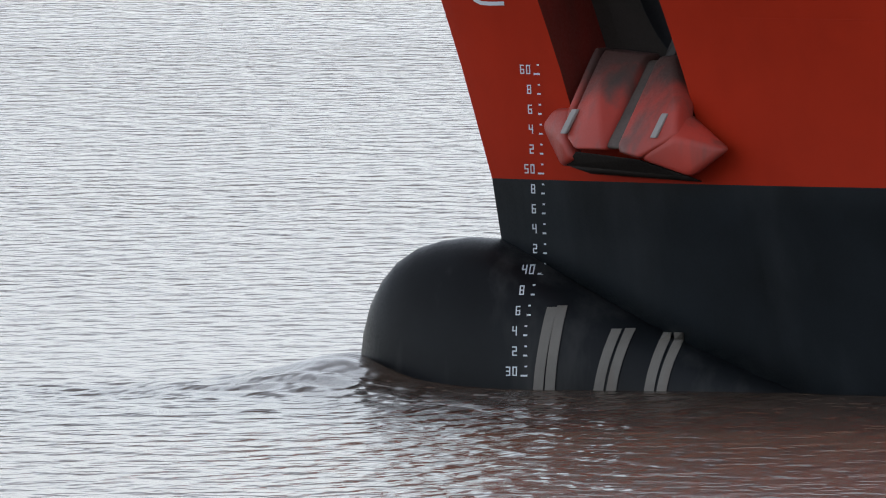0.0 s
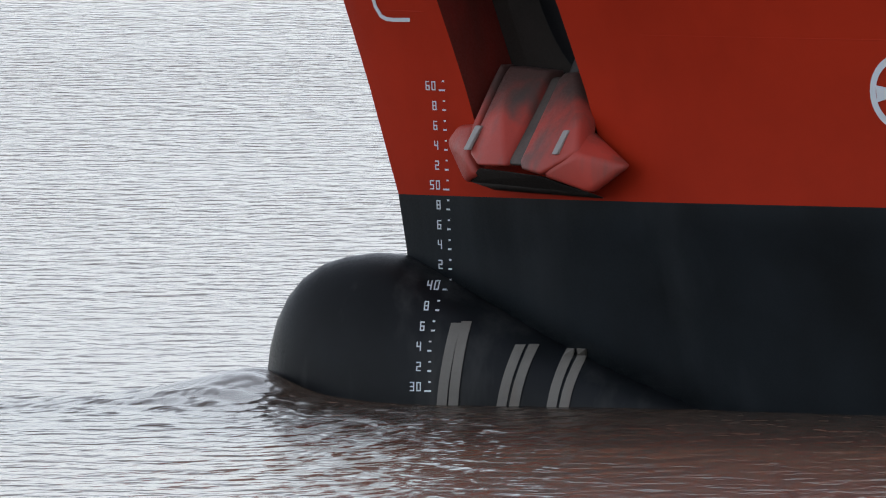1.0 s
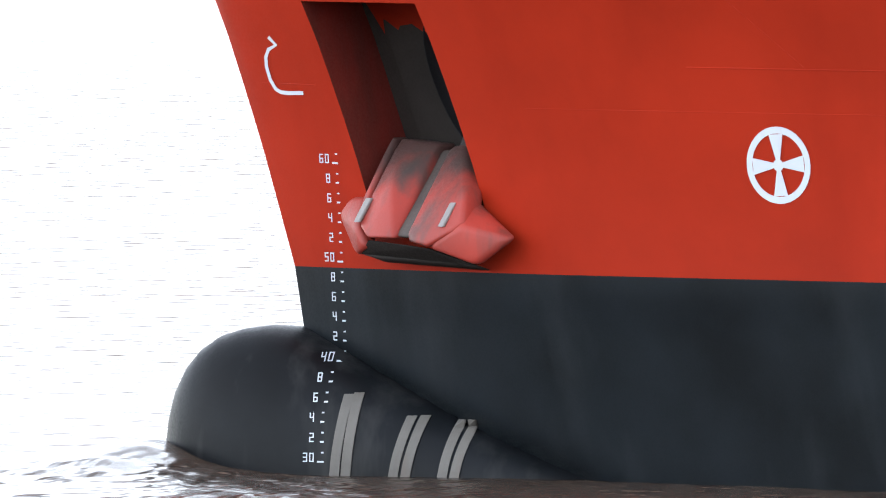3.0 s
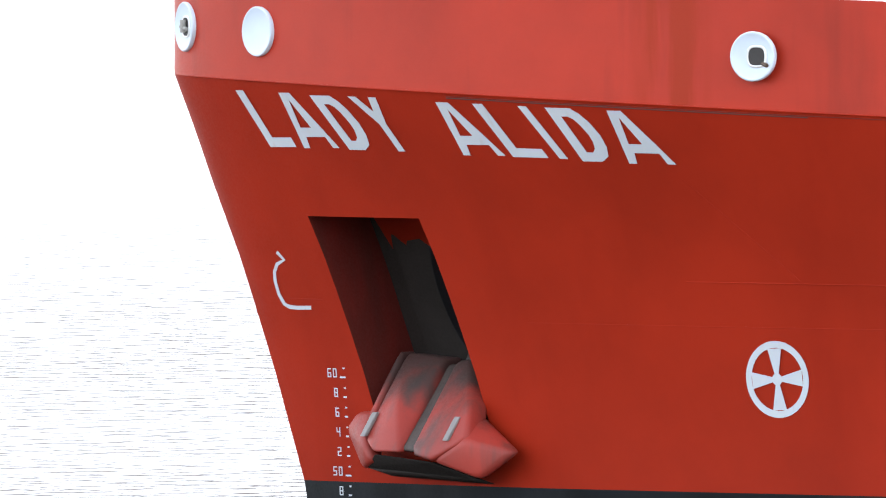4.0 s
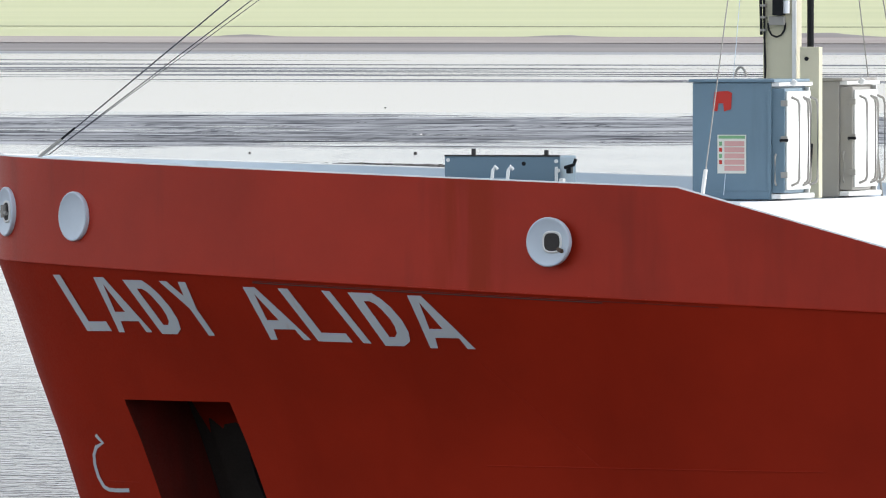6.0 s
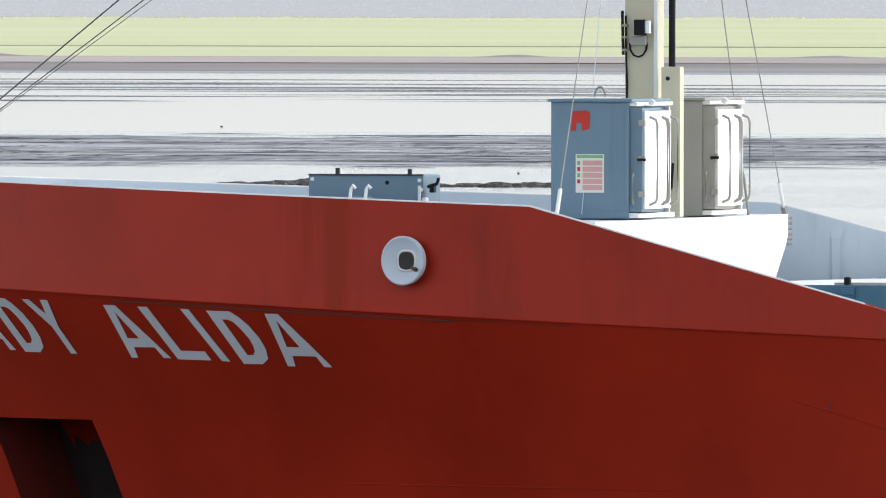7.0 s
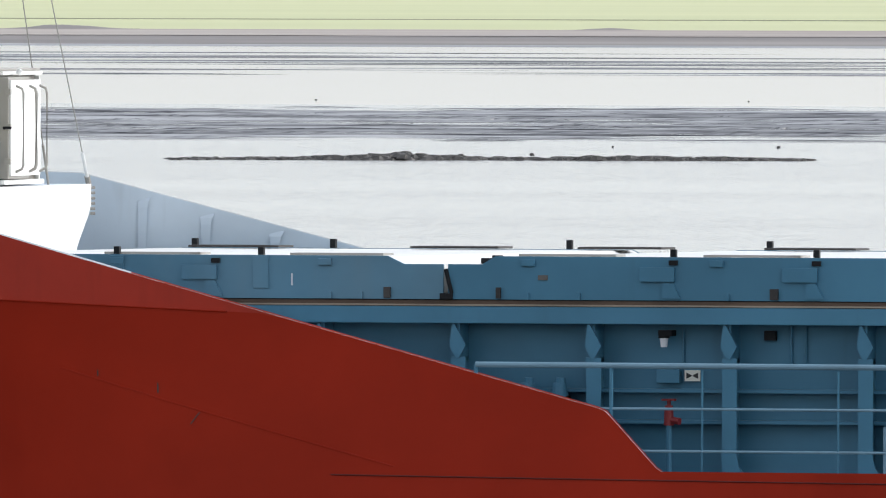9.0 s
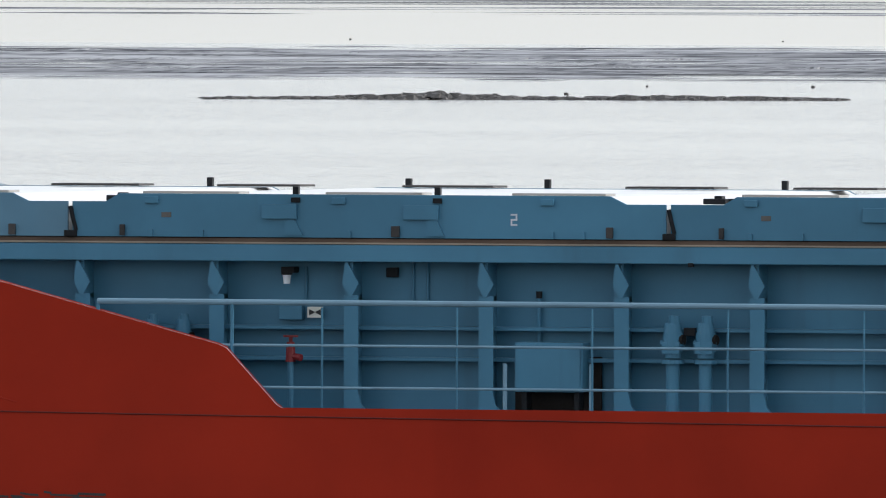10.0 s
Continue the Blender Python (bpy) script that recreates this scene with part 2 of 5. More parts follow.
# ---- hull form (ship coordinates: x aft from the stem, y to starboard, z from the water) ----
STEM_Z = (-3.0, -1.2, 0.0, 1.5, 2.09, 3.28, 4.32, 5.12, 5.64, 6.207, 7.3)
STEM_X = (0.3, 0.2, 0.1, 0.0, -0.09, -0.414, -0.738, -1.033, -1.21, -1.422, -1.422)
TOP_D = (0, .1, .5, 1.2, 2.5, 4, 5.5, 6.7, 8.3, 11, 15, 20, 60)
TOP_B = (.12, .45, 1.05, 1.75, 2.8, 3.75, 4.5, 5.0, 5.4, 5.85, 6.15, 6.25, 6.25)
MID_D = (0, .3, 1, 2, 3, 4, 5.5, 7, 9, 12, 16, 20, 60)
MID_B = (.06, .32, .85, 1.6, 2.25, 2.78, 3.55, 4.3, 5.15, 5.9, 6.22, 6.25, 6.25)
LOW_D = (0, 1, 2, 4, 6, 9, 13, 18, 60)
LOW_B = (.06, .4, .85, 1.9, 3.1, 4.7, 5.9, 6.2, 6.2)


def smooth(a, b, x):
    u = min(1.0, max(0.0, (x - a) / (b - a)))
    return u * u * (3 - 2 * u)


def soft_curve(x, xs, ys):
    """Monotone cubic through the given stations."""
    n = len(xs)
    if x <= xs[0]:
        return ys[0]
    if x >= xs[-1]:
        return ys[-1]
    i = max(k for k in range(n - 1) if xs[k] <= x)
    dl = [(ys[k + 1] - ys[k]) / (xs[k + 1] - xs[k]) for k in range(n - 1)]

    def slope(k):
        if k == 0:
            return dl[0]
        if k == n - 1:
            return dl[-1]
        a, b = dl[k - 1], dl[k]
        return 0.0 if a * b <= 0 else 2 * a * b / (a + b)
    h = xs[i + 1] - xs[i]
    u = (x - xs[i]) / h
    return ((1 + 2 * u) * (1 - u) ** 2 * ys[i] + u * (1 - u) ** 2 * h * slope(i)
            + u * u * (3 - 2 * u) * ys[i + 1] + u * u * (u - 1) * h * slope(i + 1))


def stem(z):
    return float(np.interp(z, STEM_Z, STEM_X))


def station(d, z):
    """x of the column d metres behind the stem: raked like the stem forward, upright aft."""
    return stem(z) * (1 - smooth(3, 16, d)) + d


def half(d, z):
    """Half breadth of the hull at column d and height z."""
    m = soft_curve(d, MID_D, MID_B)
    if z >= 2:
        k = min(1.0, (z - 2) / 4.1) ** 2.1
        return m + (soft_curve(d, TOP_D, TOP_B) - m) * k
    k = min(1.0, (2 - z) / 3.0)
    hollow = .34 * smooth(0, .28, 1.52 - .44 * d - z) * smooth(.05, .6, d) * (1 - smooth(2.6, 4.0, d))
    return max(m + (soft_curve(d, LOW_D, LOW_B) - m) * k - hollow, .05)


def column(x, z):
    """The column that runs through x at height z."""
    d = x - stem(z)
    for _ in range(12):
        d += x - station(d, z)
    return max(d, 0.0)


def skin(x, z, out=0.0):
    """A point of the port shell at x and z, set out by so many metres."""
    d = column(x, z)
    y = -half(d, z)
    e = 0.05
    tx = ((station(d + e, z) - station(d, z)), -(half(d + e, z) - half(d, z)))
    ln = math.hypot(*tx)
    n = (tx[1] / ln, -tx[0] / ln)
    return (x + n[0] * out, y + n[1] * out, z)


def sheer(x):
    """Top edge of the red side."""
    return float(np.interp(x, (-1.5, 6.9, 15.46, 16.03, 60), (7.264, 7.0, 4.73, 4.12, 4.08)))


def knuckle(x):
    return 6.207 - .041 * (x + 1.42)


def bulb_top(x):
    return soft_curve(x, (-1.43, -1.40, -1.3, -1.077, -.733, -.3, .1, .5, 2.5, 4.3, 6), (.32, .55, .88, 1.225, 1.43, 1.50, 1.47, 1.27, .47, -.05, -.3))


def bulb_half(x):
    return soft_curve(x, (-1.43, -1.3, -1.0, -.5, .2, 1, 2, 3, 4, 5, 6), (.02, .38, .66, .88, 1.0, 1.1, 1.3, 1.6, 1.95, 2.3, 2.5))


BULB_MID = -.15


def bulb_side(x, z):
    """Half breadth of the bulb at x and z, 0 above its top."""
    up = max(bulb_top(x) - BULB_MID, .02)
    c = (z - BULB_MID) / up
    if c >= 1 or x < -1.43 or x > 6:
        return 0.0
    c = max(c, 0.0) ** (1 / .9)
    return bulb_half(x) * (1 - c * c) ** .4


def outer(x, z, out=0.0):
    """The outermost port surface at x and z, hull or bulb."""
    p = skin(x, z, out)
    b = -bulb_side(x, z) - out
    return (x, b, z) if b < p[1] else p


# ---- building helpers ----
def mesh_of(name, bm, mat, flat=True):
    me = bpy.data.meshes.new(name)
    bmesh.ops.recalc_face_normals(bm, faces=bm.faces[:])
    bm.to_mesh(me)
    bm.free()
    me.materials.append(mat)
    if not flat:
        for p in me.polygons:
            p.use_smooth = True
    return me


def part(name, bm, mat, parent, label="", flat=True):
    """Links a bmesh as one mesh object under a thing or part."""
    ob = new(name, mesh_of(name, bm, mat, flat))
    ob.parent = parent
    if label:
        ob["label"] = label
    return ob


def thing(name, label, category, group="", kind=""):
    return tagged(new(name), label, category, group, kind)


def box(bm, x0, x1, y0, y1, z0, z1, bevel=0.0):
    vs = [bm.verts.new((x, y, z)) for x in (x0, x1) for y in (y0, y1) for z in (z0, z1)]
    fs = [bm.faces.new([vs[i] for i in q]) for q in ((0, 1, 3, 2), (4, 6, 7, 5), (0, 4, 5, 1), (2, 3, 7, 6), (0, 2, 6, 4), (1, 5, 7, 3))]
    if bevel:
        es = list({e for f in fs for e in f.edges})
        bmesh.ops.bevel(bm, geom=es, offset=bevel, segments=2, affect="EDGES", profile=0.7)
    return bm


def boxed(x0, x1, y0, y1, z0, z1, bevel=0.0):
    return box(bmesh.new(), x0, x1, y0, y1, z0, z1, bevel)


def tube(bm, pts, r, sides=10, r_end=None):
    """A round bar along the points."""
    pts = [Vector(p) for p in pts]
    rings = []
    for i, p in enumerate(pts):
        a = pts[max(i - 1, 0)]
        b = pts[min(i + 1, len(pts) - 1)]
        q = (b - a).to_track_quat("Z", "Y")
        rr = r if r_end is None else r + (r_end - r) * i / (len(pts) - 1)
        rings.append([bm.verts.new(p + q @ Vector((rr * math.cos(k * 2 * math.pi / sides), rr * math.sin(k * 2 * math.pi / sides), 0))) for k in range(sides)])
    for a, b in zip(rings, rings[1:]):
        for k in range(sides):
            bm.faces.new((a[k], a[(k + 1) % sides], b[(k + 1) % sides], b[k]))
    bm.faces.new(rings[0][::-1])
    bm.faces.new(rings[-1])
    return bm


def rod(pts, r, sides=10, r_end=None):
    return tube(bmesh.new(), pts, r, sides, r_end)


def plate(bm, outline, axis, lo, hi):
    """A flat plate: outline in the two other axes, thick from lo to hi along axis."""
    def put(p, v):
        q = list(p)
        q.insert("xyz".index(axis), v)
        return q
    a = [bm.verts.new(put(p, lo)) for p in outline]
    b = [bm.verts.new(put(p, hi)) for p in outline]
    n = len(a)
    bm.faces.new(a[::-1])
    bm.faces.new(b)
    for i in range(n):
        bm.faces.new((a[i], a[(i + 1) % n], b[(i + 1) % n], b[i]))
    return bm


def hull_of(pts):
    bm = bmesh.new()
    for p in pts:
        bm.verts.new(p)
    r = bmesh.ops.convex_hull(bm, input=bm.verts[:])
    junk = list({g for g in r["geom_interior"] + r["geom_unused"] if isinstance(g, bmesh.types.BMVert)})
    if junk:
        bmesh.ops.delete(bm, geom=junk, context="VERTS")
    return bm


def grid_faces(bm, rows, skip=None):
    """Quads over rows of points; equal points are joined."""
    seen = {}

    def vert(p):
        k = tuple(round(c, 4) for c in p)
        if k not in seen:
            seen[k] = bm.verts.new(p)
        return seen[k]
    for i in range(len(rows) - 1):
        for j in range(len(rows[0]) - 1):
            if skip and skip(i, j):
                continue
            q = []
            for p in (rows[i][j], rows[i][j + 1], rows[i + 1][j + 1], rows[i + 1][j]):
                v = vert(p)
                if v not in q:
                    q.append(v)
            if len(q) > 2:
                try:
                    bm.faces.new(q)
                except ValueError:
                    pass
    return bm


# ---- the ship ----
CARRIED = []                                   # all that sails with the ship
ship = thing("cargo_ship", "red and black coastal cargo ship with bulbous bow", "ship")
CARRIED.append(ship)
AFT = 44.0
POCKET_D, POCKET_Z = (1.13, 2.5), (2.5, 4.79)


def hull_columns():
    ds = [0, .04, .1, .18, .3, .45, .6, .8, .95, POCKET_D[0], 1.35, 1.6, 1.85, 2.1, 2.3, POCKET_D[1], 2.8]
    d = 3.1
    while d < 20:
        ds.append(d)
        d += 0.3
    ds += [column(6.9, 5.866), 15.48, 16.05, 24, 30, 36, AFT]
    return sorted(ds)


def shell(z_rows, top, side, inset=0.0):
    """Rows of points of the shell; side is -1 for port."""
    rows = []
    for z in z_rows:
        row = []
        for d in hull_columns():
            if z > 2.09:
                edge = shoulder(d)[2]
                k = smooth(2.6, 4.2, d)
                even = 2.09 + (edge - 2.09) * (z - 2.09) / (6.25 - 2.09)
                fixed = min(z, edge)
                zz = fixed + (even - fixed) * k
                x = shoulder(d)[0] if z > 6.2 else station(d, zz)
                row.append((x, side * max(half(d, zz) - inset, 0.0), edge if z > 6.2 else zz))
                continue
            zz = min(z, top(station(d, z)))
            x = station(d, zz)
            zz = min(z, top(x))
            if z > 6.2:
                x, _, zz = shoulder(d)
            row.append((x, side * max(half(d, zz) - inset, 0.0), zz))
        rows.append(row)
    return rows


def shoulder(d):
    """x, half breadth and height of the hull's upper edge in column d."""
    z = min(6.25, knuckle(station(d, 6.25)), sheer(station(d, 6.25)))
    x = station(d, z)
    z = min(6.25, knuckle(x), sheer(x))
    return x, half(d, z), z


def build_hull():
    cols = hull_columns()
    low = [-1.6, -1.0, -.6, -.3] + [.075 * k for k in range(25)] + [1.95, 2.09]
    mid = [2.09, 2.3, POCKET_Z[0], 2.8, 3.2, 3.6, 4.0, 4.4, POCKET_Z[1], 5.1, 5.4, 5.7, 5.95, 6.25]
    i0, i1 = mid.index(POCKET_Z[0]), mid.index(POCKET_Z[1])
    j0, j1 = cols.index(POCKET_D[0]), cols.index(POCKET_D[1])
    bm = bmesh.new()
    for side in (-1, 1):
        grid_faces(bm, shell(low, lambda x: 9, side))
    part("underwater_hull", bm, BLACK, ship, "black boot-topping with scuffed paint", False)
    bm = bmesh.new()
    for side in (-1, 1):
        grid_faces(bm, shell(mid, lambda x: min(knuckle(x), sheer(x)), side), lambda i, j: i0 <= i < i1 and j0 <= j < j1)
    hull = part("hull_side", bm, RED, ship, "red painted flared bow plating", False)
    # the stern is closed by a flat transom
    bm = plate(bmesh.new(), [(-6.25, -1.6), (6.25, -1.6), (6.25, 4.1), (-6.25, 4.1)], "x", AFT - .06, AFT - .01)
    part("transom", bm, RED, ship)
    # bulwark above the knuckle: outer and inner skin with a cap
    for side in (-1, 1):
        bm = bmesh.new()
        out, inn = [], []
        for d in cols:
            x, b, zk = shoulder(d)
            if x > 16.07:
                break
            zt = sheer(x)
            out.append([(x, side * b, zk), (x, side * b, (zt + zk) / 2), (x, side * b, zt)])
            inn.append([(x, side * max(b - .05, 0), zt)] + [(station(d, z), side * max(half(d, z) - .06, 0), z) for z in (zk, max(zk - .45, min(4.1, zk)))])
        grid_faces(bm, out)
        part("bulwark", bm, WALL, ship, "red bulwark above the knuckle", False)
        bm = bmesh.new()
        grid_faces(bm, [[o[2], *i] for o, i in zip(out, inn)])
        part("bulwark_lining", bm, PALE, ship, "pale blue inner side of the bulwark")
        # half-round capping bar; its forward length is white to paint the sun glint
        caps = [(o[2][0], o[2][1] - side * .03, o[2][2] + .006) for o in out]
        fore = [c for c in caps if c[0] < 10.6]
        part("bulwark_cap", rod(fore, .009, 8), WHITE, ship, "capping bar on the bulwark with its sun glint painted white")
        part("bulwark_cap", rod(caps[len(fore) - 1:], .007 if side < 0 else .022, 8), WALL if side < 0 else WHITE, ship)
    # knuckle weld along the port side
    bm = rod([(x, -b - .004, z) for x, b, z in (shoulder(d) for d in cols if .2 < d < 12)], .010, 6)
    part("knuckle_weld", bm, RED, hull)
    return hull


hull = build_hull()


def build_bulb():
    """Bulbous bow, fairing out into the hull aft."""
    xs = [-1.43, -1.40, -1.32, -1.2, -1.05, -.85, -.6, -.3, 0, .4, .9, 1.5, 2.2, 3, 4, 5, 6]
    rows = []
    for x in xs:
        top, wide, mid = bulb_top(x), bulb_half(x), BULB_MID
        row = []
        for k in range(25):
            a = math.pi * k / 24
            c, s = math.cos(a), math.sin(a)
            up = max(top - mid, .02)
            row.append((x, -wide * math.copysign(abs(s) ** .8, s), mid + up * math.copysign(abs(c) ** .9, c) if c > 0 else mid + 1.2 * c))
        back = [(p[0], -p[1], p[2]) for p in row[::-1]]
        rows.append(row + back[1:])
    bm = bmesh.new()
    grid_faces(bm, rows)
    return part("bulbous_bow", bm, SCUFF, ship, "black bulbous bow with scuffed top", False)


bulb = build_bulb()


def build_decks():
    # forecastle deck, raised house with white aft bulkhead, and main deck
    def deck(name, x0, x1, z, mat, step=.5, zref=None):
        bm = bmesh.new()
        rows = []
        x = x0
        while x <= x1 + 1e-6:
            b = half(column(x, zref or z), zref or z) - .06
            rows.append([(x, -b, z), (x, b, z)])
            x += step
        grid_faces(bm, rows)
        part(name, bm, mat, ship)
    deck("forecastle_deck", -1.2, 7.3, 5.7, DECK, .25)
    deck("main_deck", 7.3, AFT - .1, 4.05, DECK, 1.0)
    bm = boxed(5.2, 7.25, -4.1, 4.1, 6.6, 6.84, .02)
    box(bm, 5.3, 7.25, -3.4, 3.4, 4.1, 6.6)
    part("house_top", bm, PALE, ship)
    bm = bmesh.new()
    plate(bm, [(-3.4, 4.05), (3.4, 4.05), (3.4, 6.0), (3.62, 6.22), (4.0, 6.5), (4.12, 6.62), (4.12, 6.84), (-4.12, 6.84), (-4.12, 6.62), (-4.0, 6.5), (-3.62, 6.22), (-3.4, 6.0)], "x", 7.255, 7.30)
    part("house_bulkhead", bm, WHITE, ship, "white sunlit bulkhead at the break of the forecastle")


build_decks()


def build_bulkhead_lugs():
    house = next(o for o in ship.children if o.name == "house_bulkhead")
    for z in (6.80, 6.745, 6.69, 6.635, 6.58, 6.53):
        part("edge_lug", rod([(7.29, 4.13, z), (7.335, 4.15, z)], .015, 8), GREY, house)


build_bulkhead_lugs()


def build_coaming():
    x0, x1 = 8.2, AFT - 6
    bm = bmesh.new()
    box(bm, x0, x1, -4.6, 4.6, 4.05, 5.56)
    coaming = part("hatch_coaming", bm, BLUE, ship, "blue-grey stiffened hatch coaming")
    bm = bmesh.new()
    box(bm, x0, x1, -5.02, -4.5, 5.56, 5.73, .01)
    part("coaming_flange", bm, BLUE, coaming)
    box_bm = boxed(x0, x1, 4.5, 5.02, 5.56, 5.73, .01)
    part("coaming_flange", box_bm, BLUE, coaming)
    part("cover_rail", boxed(x0, x1, -5.0, -4.6, 5.732, 5.79, .01), RUST, coaming, "rusty brown cover rail")
    part("cover_rail", boxed(x0, x1, 4.6, 5.0, 5.732, 5.79, .01), RUST, coaming)
    # A dark strip fills the gap below the covers in place of its shade.
    part("cover_gap", boxed(x0, x1, -4.99, -4.7, 5.79, 5.815), DARK, coaming, "dark strip for the shade in the gap below the covers")
    part("seal_strip", boxed(x0, x1, -5.028, -5.0, 5.735, 5.752), TAN, coaming, "thin tan seal strip")
    # stays: a tapered bracket with a diamond gusset on top
    me = me2 = None
    for i in range(-3, 17):
        x = 13.645 + i * 1.397
        if me is None:
            bm = plate(bmesh.new(), [(-.075, 4.06), (.16, 4.06), (.10, 4.14), (.075, 4.24), (.075, 5.225), (-.075, 5.225)], "y", -4.98, -4.94)
            box(bm, -.012, .012, -4.94, -4.6, 4.06, 5.225)
            me = mesh_of("coaming_stay", bm, BLUE)
            bm = plate(bmesh.new(), [(-.058, 5.555), (-.034, 5.555), (.08, 5.34), (.012, 5.215), (-.018, 5.215), (-.088, 5.335)], "y", -5.0, -4.955)
            box(bm, -.012, .012, -4.955, -4.6, 5.18, 5.56)
            me2 = mesh_of("gusset", bm, BLUE)
        o = new("coaming_stay", me)
        o.parent = coaming
        o.location = (x, 0, 0)
        o = new("gusset", me2)
        o.parent = coaming
        o.location = (x, 0, 0)
    for z in (4.595, 4.905):
        bm = boxed(x0, x1, -4.78, -4.6, z - .008, z + .008)
        box(bm, x0, x1, -4.785, -4.77, z - .03, z + .007, .003)
        part("stiffener", bm, BLUE, coaming)
    return coaming


coaming = build_coaming()


def build_hatch_cover(fore, coat, note):
    """One panel of the hatch, 6.2 m long, its top raised between the joints; fore: where the raised part begins."""
    L, low, high = 6.19, 6.15, 6.232
    cover = thing("hatch_cover", "blue-grey steel hatch cover with sunlit pale top", "hatch cover", "hatch covers")

    def outline(e):
        return [(.02 + e, 5.80 + e), (L - .02 - e, 5.80 + e), (L - .02 - e, low - e), (L - .43, low - e), (L - .60, high - e), (fore + .14, high - e), (fore, low - e), (.02 + e, low - e)]
    for y in (-5.02, 4.98):
        part("side_plate", plate(bmesh.new(), outline(0), "y", y, y + .04), coat, cover, note)
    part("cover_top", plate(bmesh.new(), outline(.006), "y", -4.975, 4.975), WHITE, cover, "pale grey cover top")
    return cover


def build_hatches():
    for x, fore in ((13.53, .37), (7.33, .58), (19.73, .56), (25.93, .37), (31.8, .56)):
        cover = build_hatch_cover(fore, *((FADED, "faded blue-grey side plate") if x < 8 else (BLUE, "")))
        cover.matrix_basis = pose(x, 0, 0)
        CARRIED.append(cover)


build_hatches()


def build_rail():
    rail = thing("deck_railing", "blue-grey tubular deck railing along the ship's side", "railing")
    CARRIED.append(rail)
    # Rails get the paler blue, so the light they catch is in their colour.
    part("top_rail", rod([(14.12, -6.1, 5.17), (AFT - .5, -6.1, 5.13)], .030, 10), LOCK, rail)
    part("middle_rail", rod([(15.4, -6.1, 4.74), (AFT - .5, -6.1, 4.72)], .014, 8), LOCK, rail)
    part("lower_rail", rod([(15.7, -6.1, 4.32), (AFT - .5, -6.1, 4.30)], .014, 8), LOCK, rail)
    part("end_post", rod([(14.12, -6.1, 4.9), (14.12, -6.1, 5.17)], .02, 8), BLUE, rail)
    part("end_post", rod([(15.51, -6.1, 4.6), (15.51, -6.1, 5.15)], .02, 8), BLUE, rail)
    me = mesh_of("post", rod([(0, -6.1, 4.1), (0, -6.1, 5.12)], .012, 8), BLUE)
    x = 16.44
    while x < AFT - .5:
        o = new("post", me)
        o.parent = rail
        o.location = (x, 0, 0)
        x += 1.39
    return rail


build_rail()


def build_lockers():
    for y0, mat, lab in ((-2.33, LOCKER, "blue-grey steel deck locker with notice and red mark"), (.77, GREY, "grey steel deck locker with white doors")):
        lk = thing("deck_locker", lab, "locker", "deck lockers")
        CARRIED.append(lk)
        part("body", boxed(6.39, 7.20, y0, y0 + 1.56, 6.85, 8.03, .015), mat, lk)
        part("lid", boxed(6.36, 7.24, y0 - .03, y0 + 1.59, 8.032, 8.062, .01), mat, lk)
        part("door_housing", boxed(7.2, 7.335, y0 + .03, y0 + .84, 6.92, 7.97, .012), mat, lk)
        for k, (ya, yb, x) in enumerate(((y0 + .06, y0 + .81, 7.337), (y0 + .88, y0 + 1.5, 7.25))):
            d = part("door", boxed(x, x + .02, ya, yb, 6.95, 7.94, .006), WHITE, lk, "white locker door")
            for f in (.25, .93):
                y = ya + (yb - ya) * f
                bm = rod([(x + .02, y, 6.99), (x + .085, y, 7.02), (x + .10, y, 7.06), (x + .10, y, 7.80), (x + .085, y, 7.85), (x + .02, y, 7.88)], .013, 8)
                part("door_handle", bm, GREY, d)
        part("frame_post", boxed(7.2, 7.25, y0 + 1.51, y0 + 1.55, 6.9, 7.98, .008), WHITE, lk)


build_lockers()


def build_mast():
    mast = thing("foremast", "cream steel foremast with cable and lamp", "mast")
    CARRIED.append(mast)
    part("post", boxed(6.62, 6.95, -.17, .17, 6.85, 13.5, .02), CREAM, mast)
    part("side_plate", boxed(7.03, 7.23, -.28, -.12, 6.85, 8.38, .012), CREAM, mast)
    part("black_pipe", rod([(7.10, -.1, 8.1), (7.10, -.1, 13.0)], .035, 10), DARK, mast)
    return mast


build_mast()


def build_winch():
    w = thing("mooring_winch", "blue-grey winch housing on the forecastle", "winch")
    CARRIED.append(w)
    part("housing", boxed(3.24, 4.45, -.35, .35, 6.0, 7.27, .02), LOCKER, w)
    part("stand", boxed(3.4, 4.3, -.3, .3, 5.7, 6.0), BLUE, w)


build_winch()


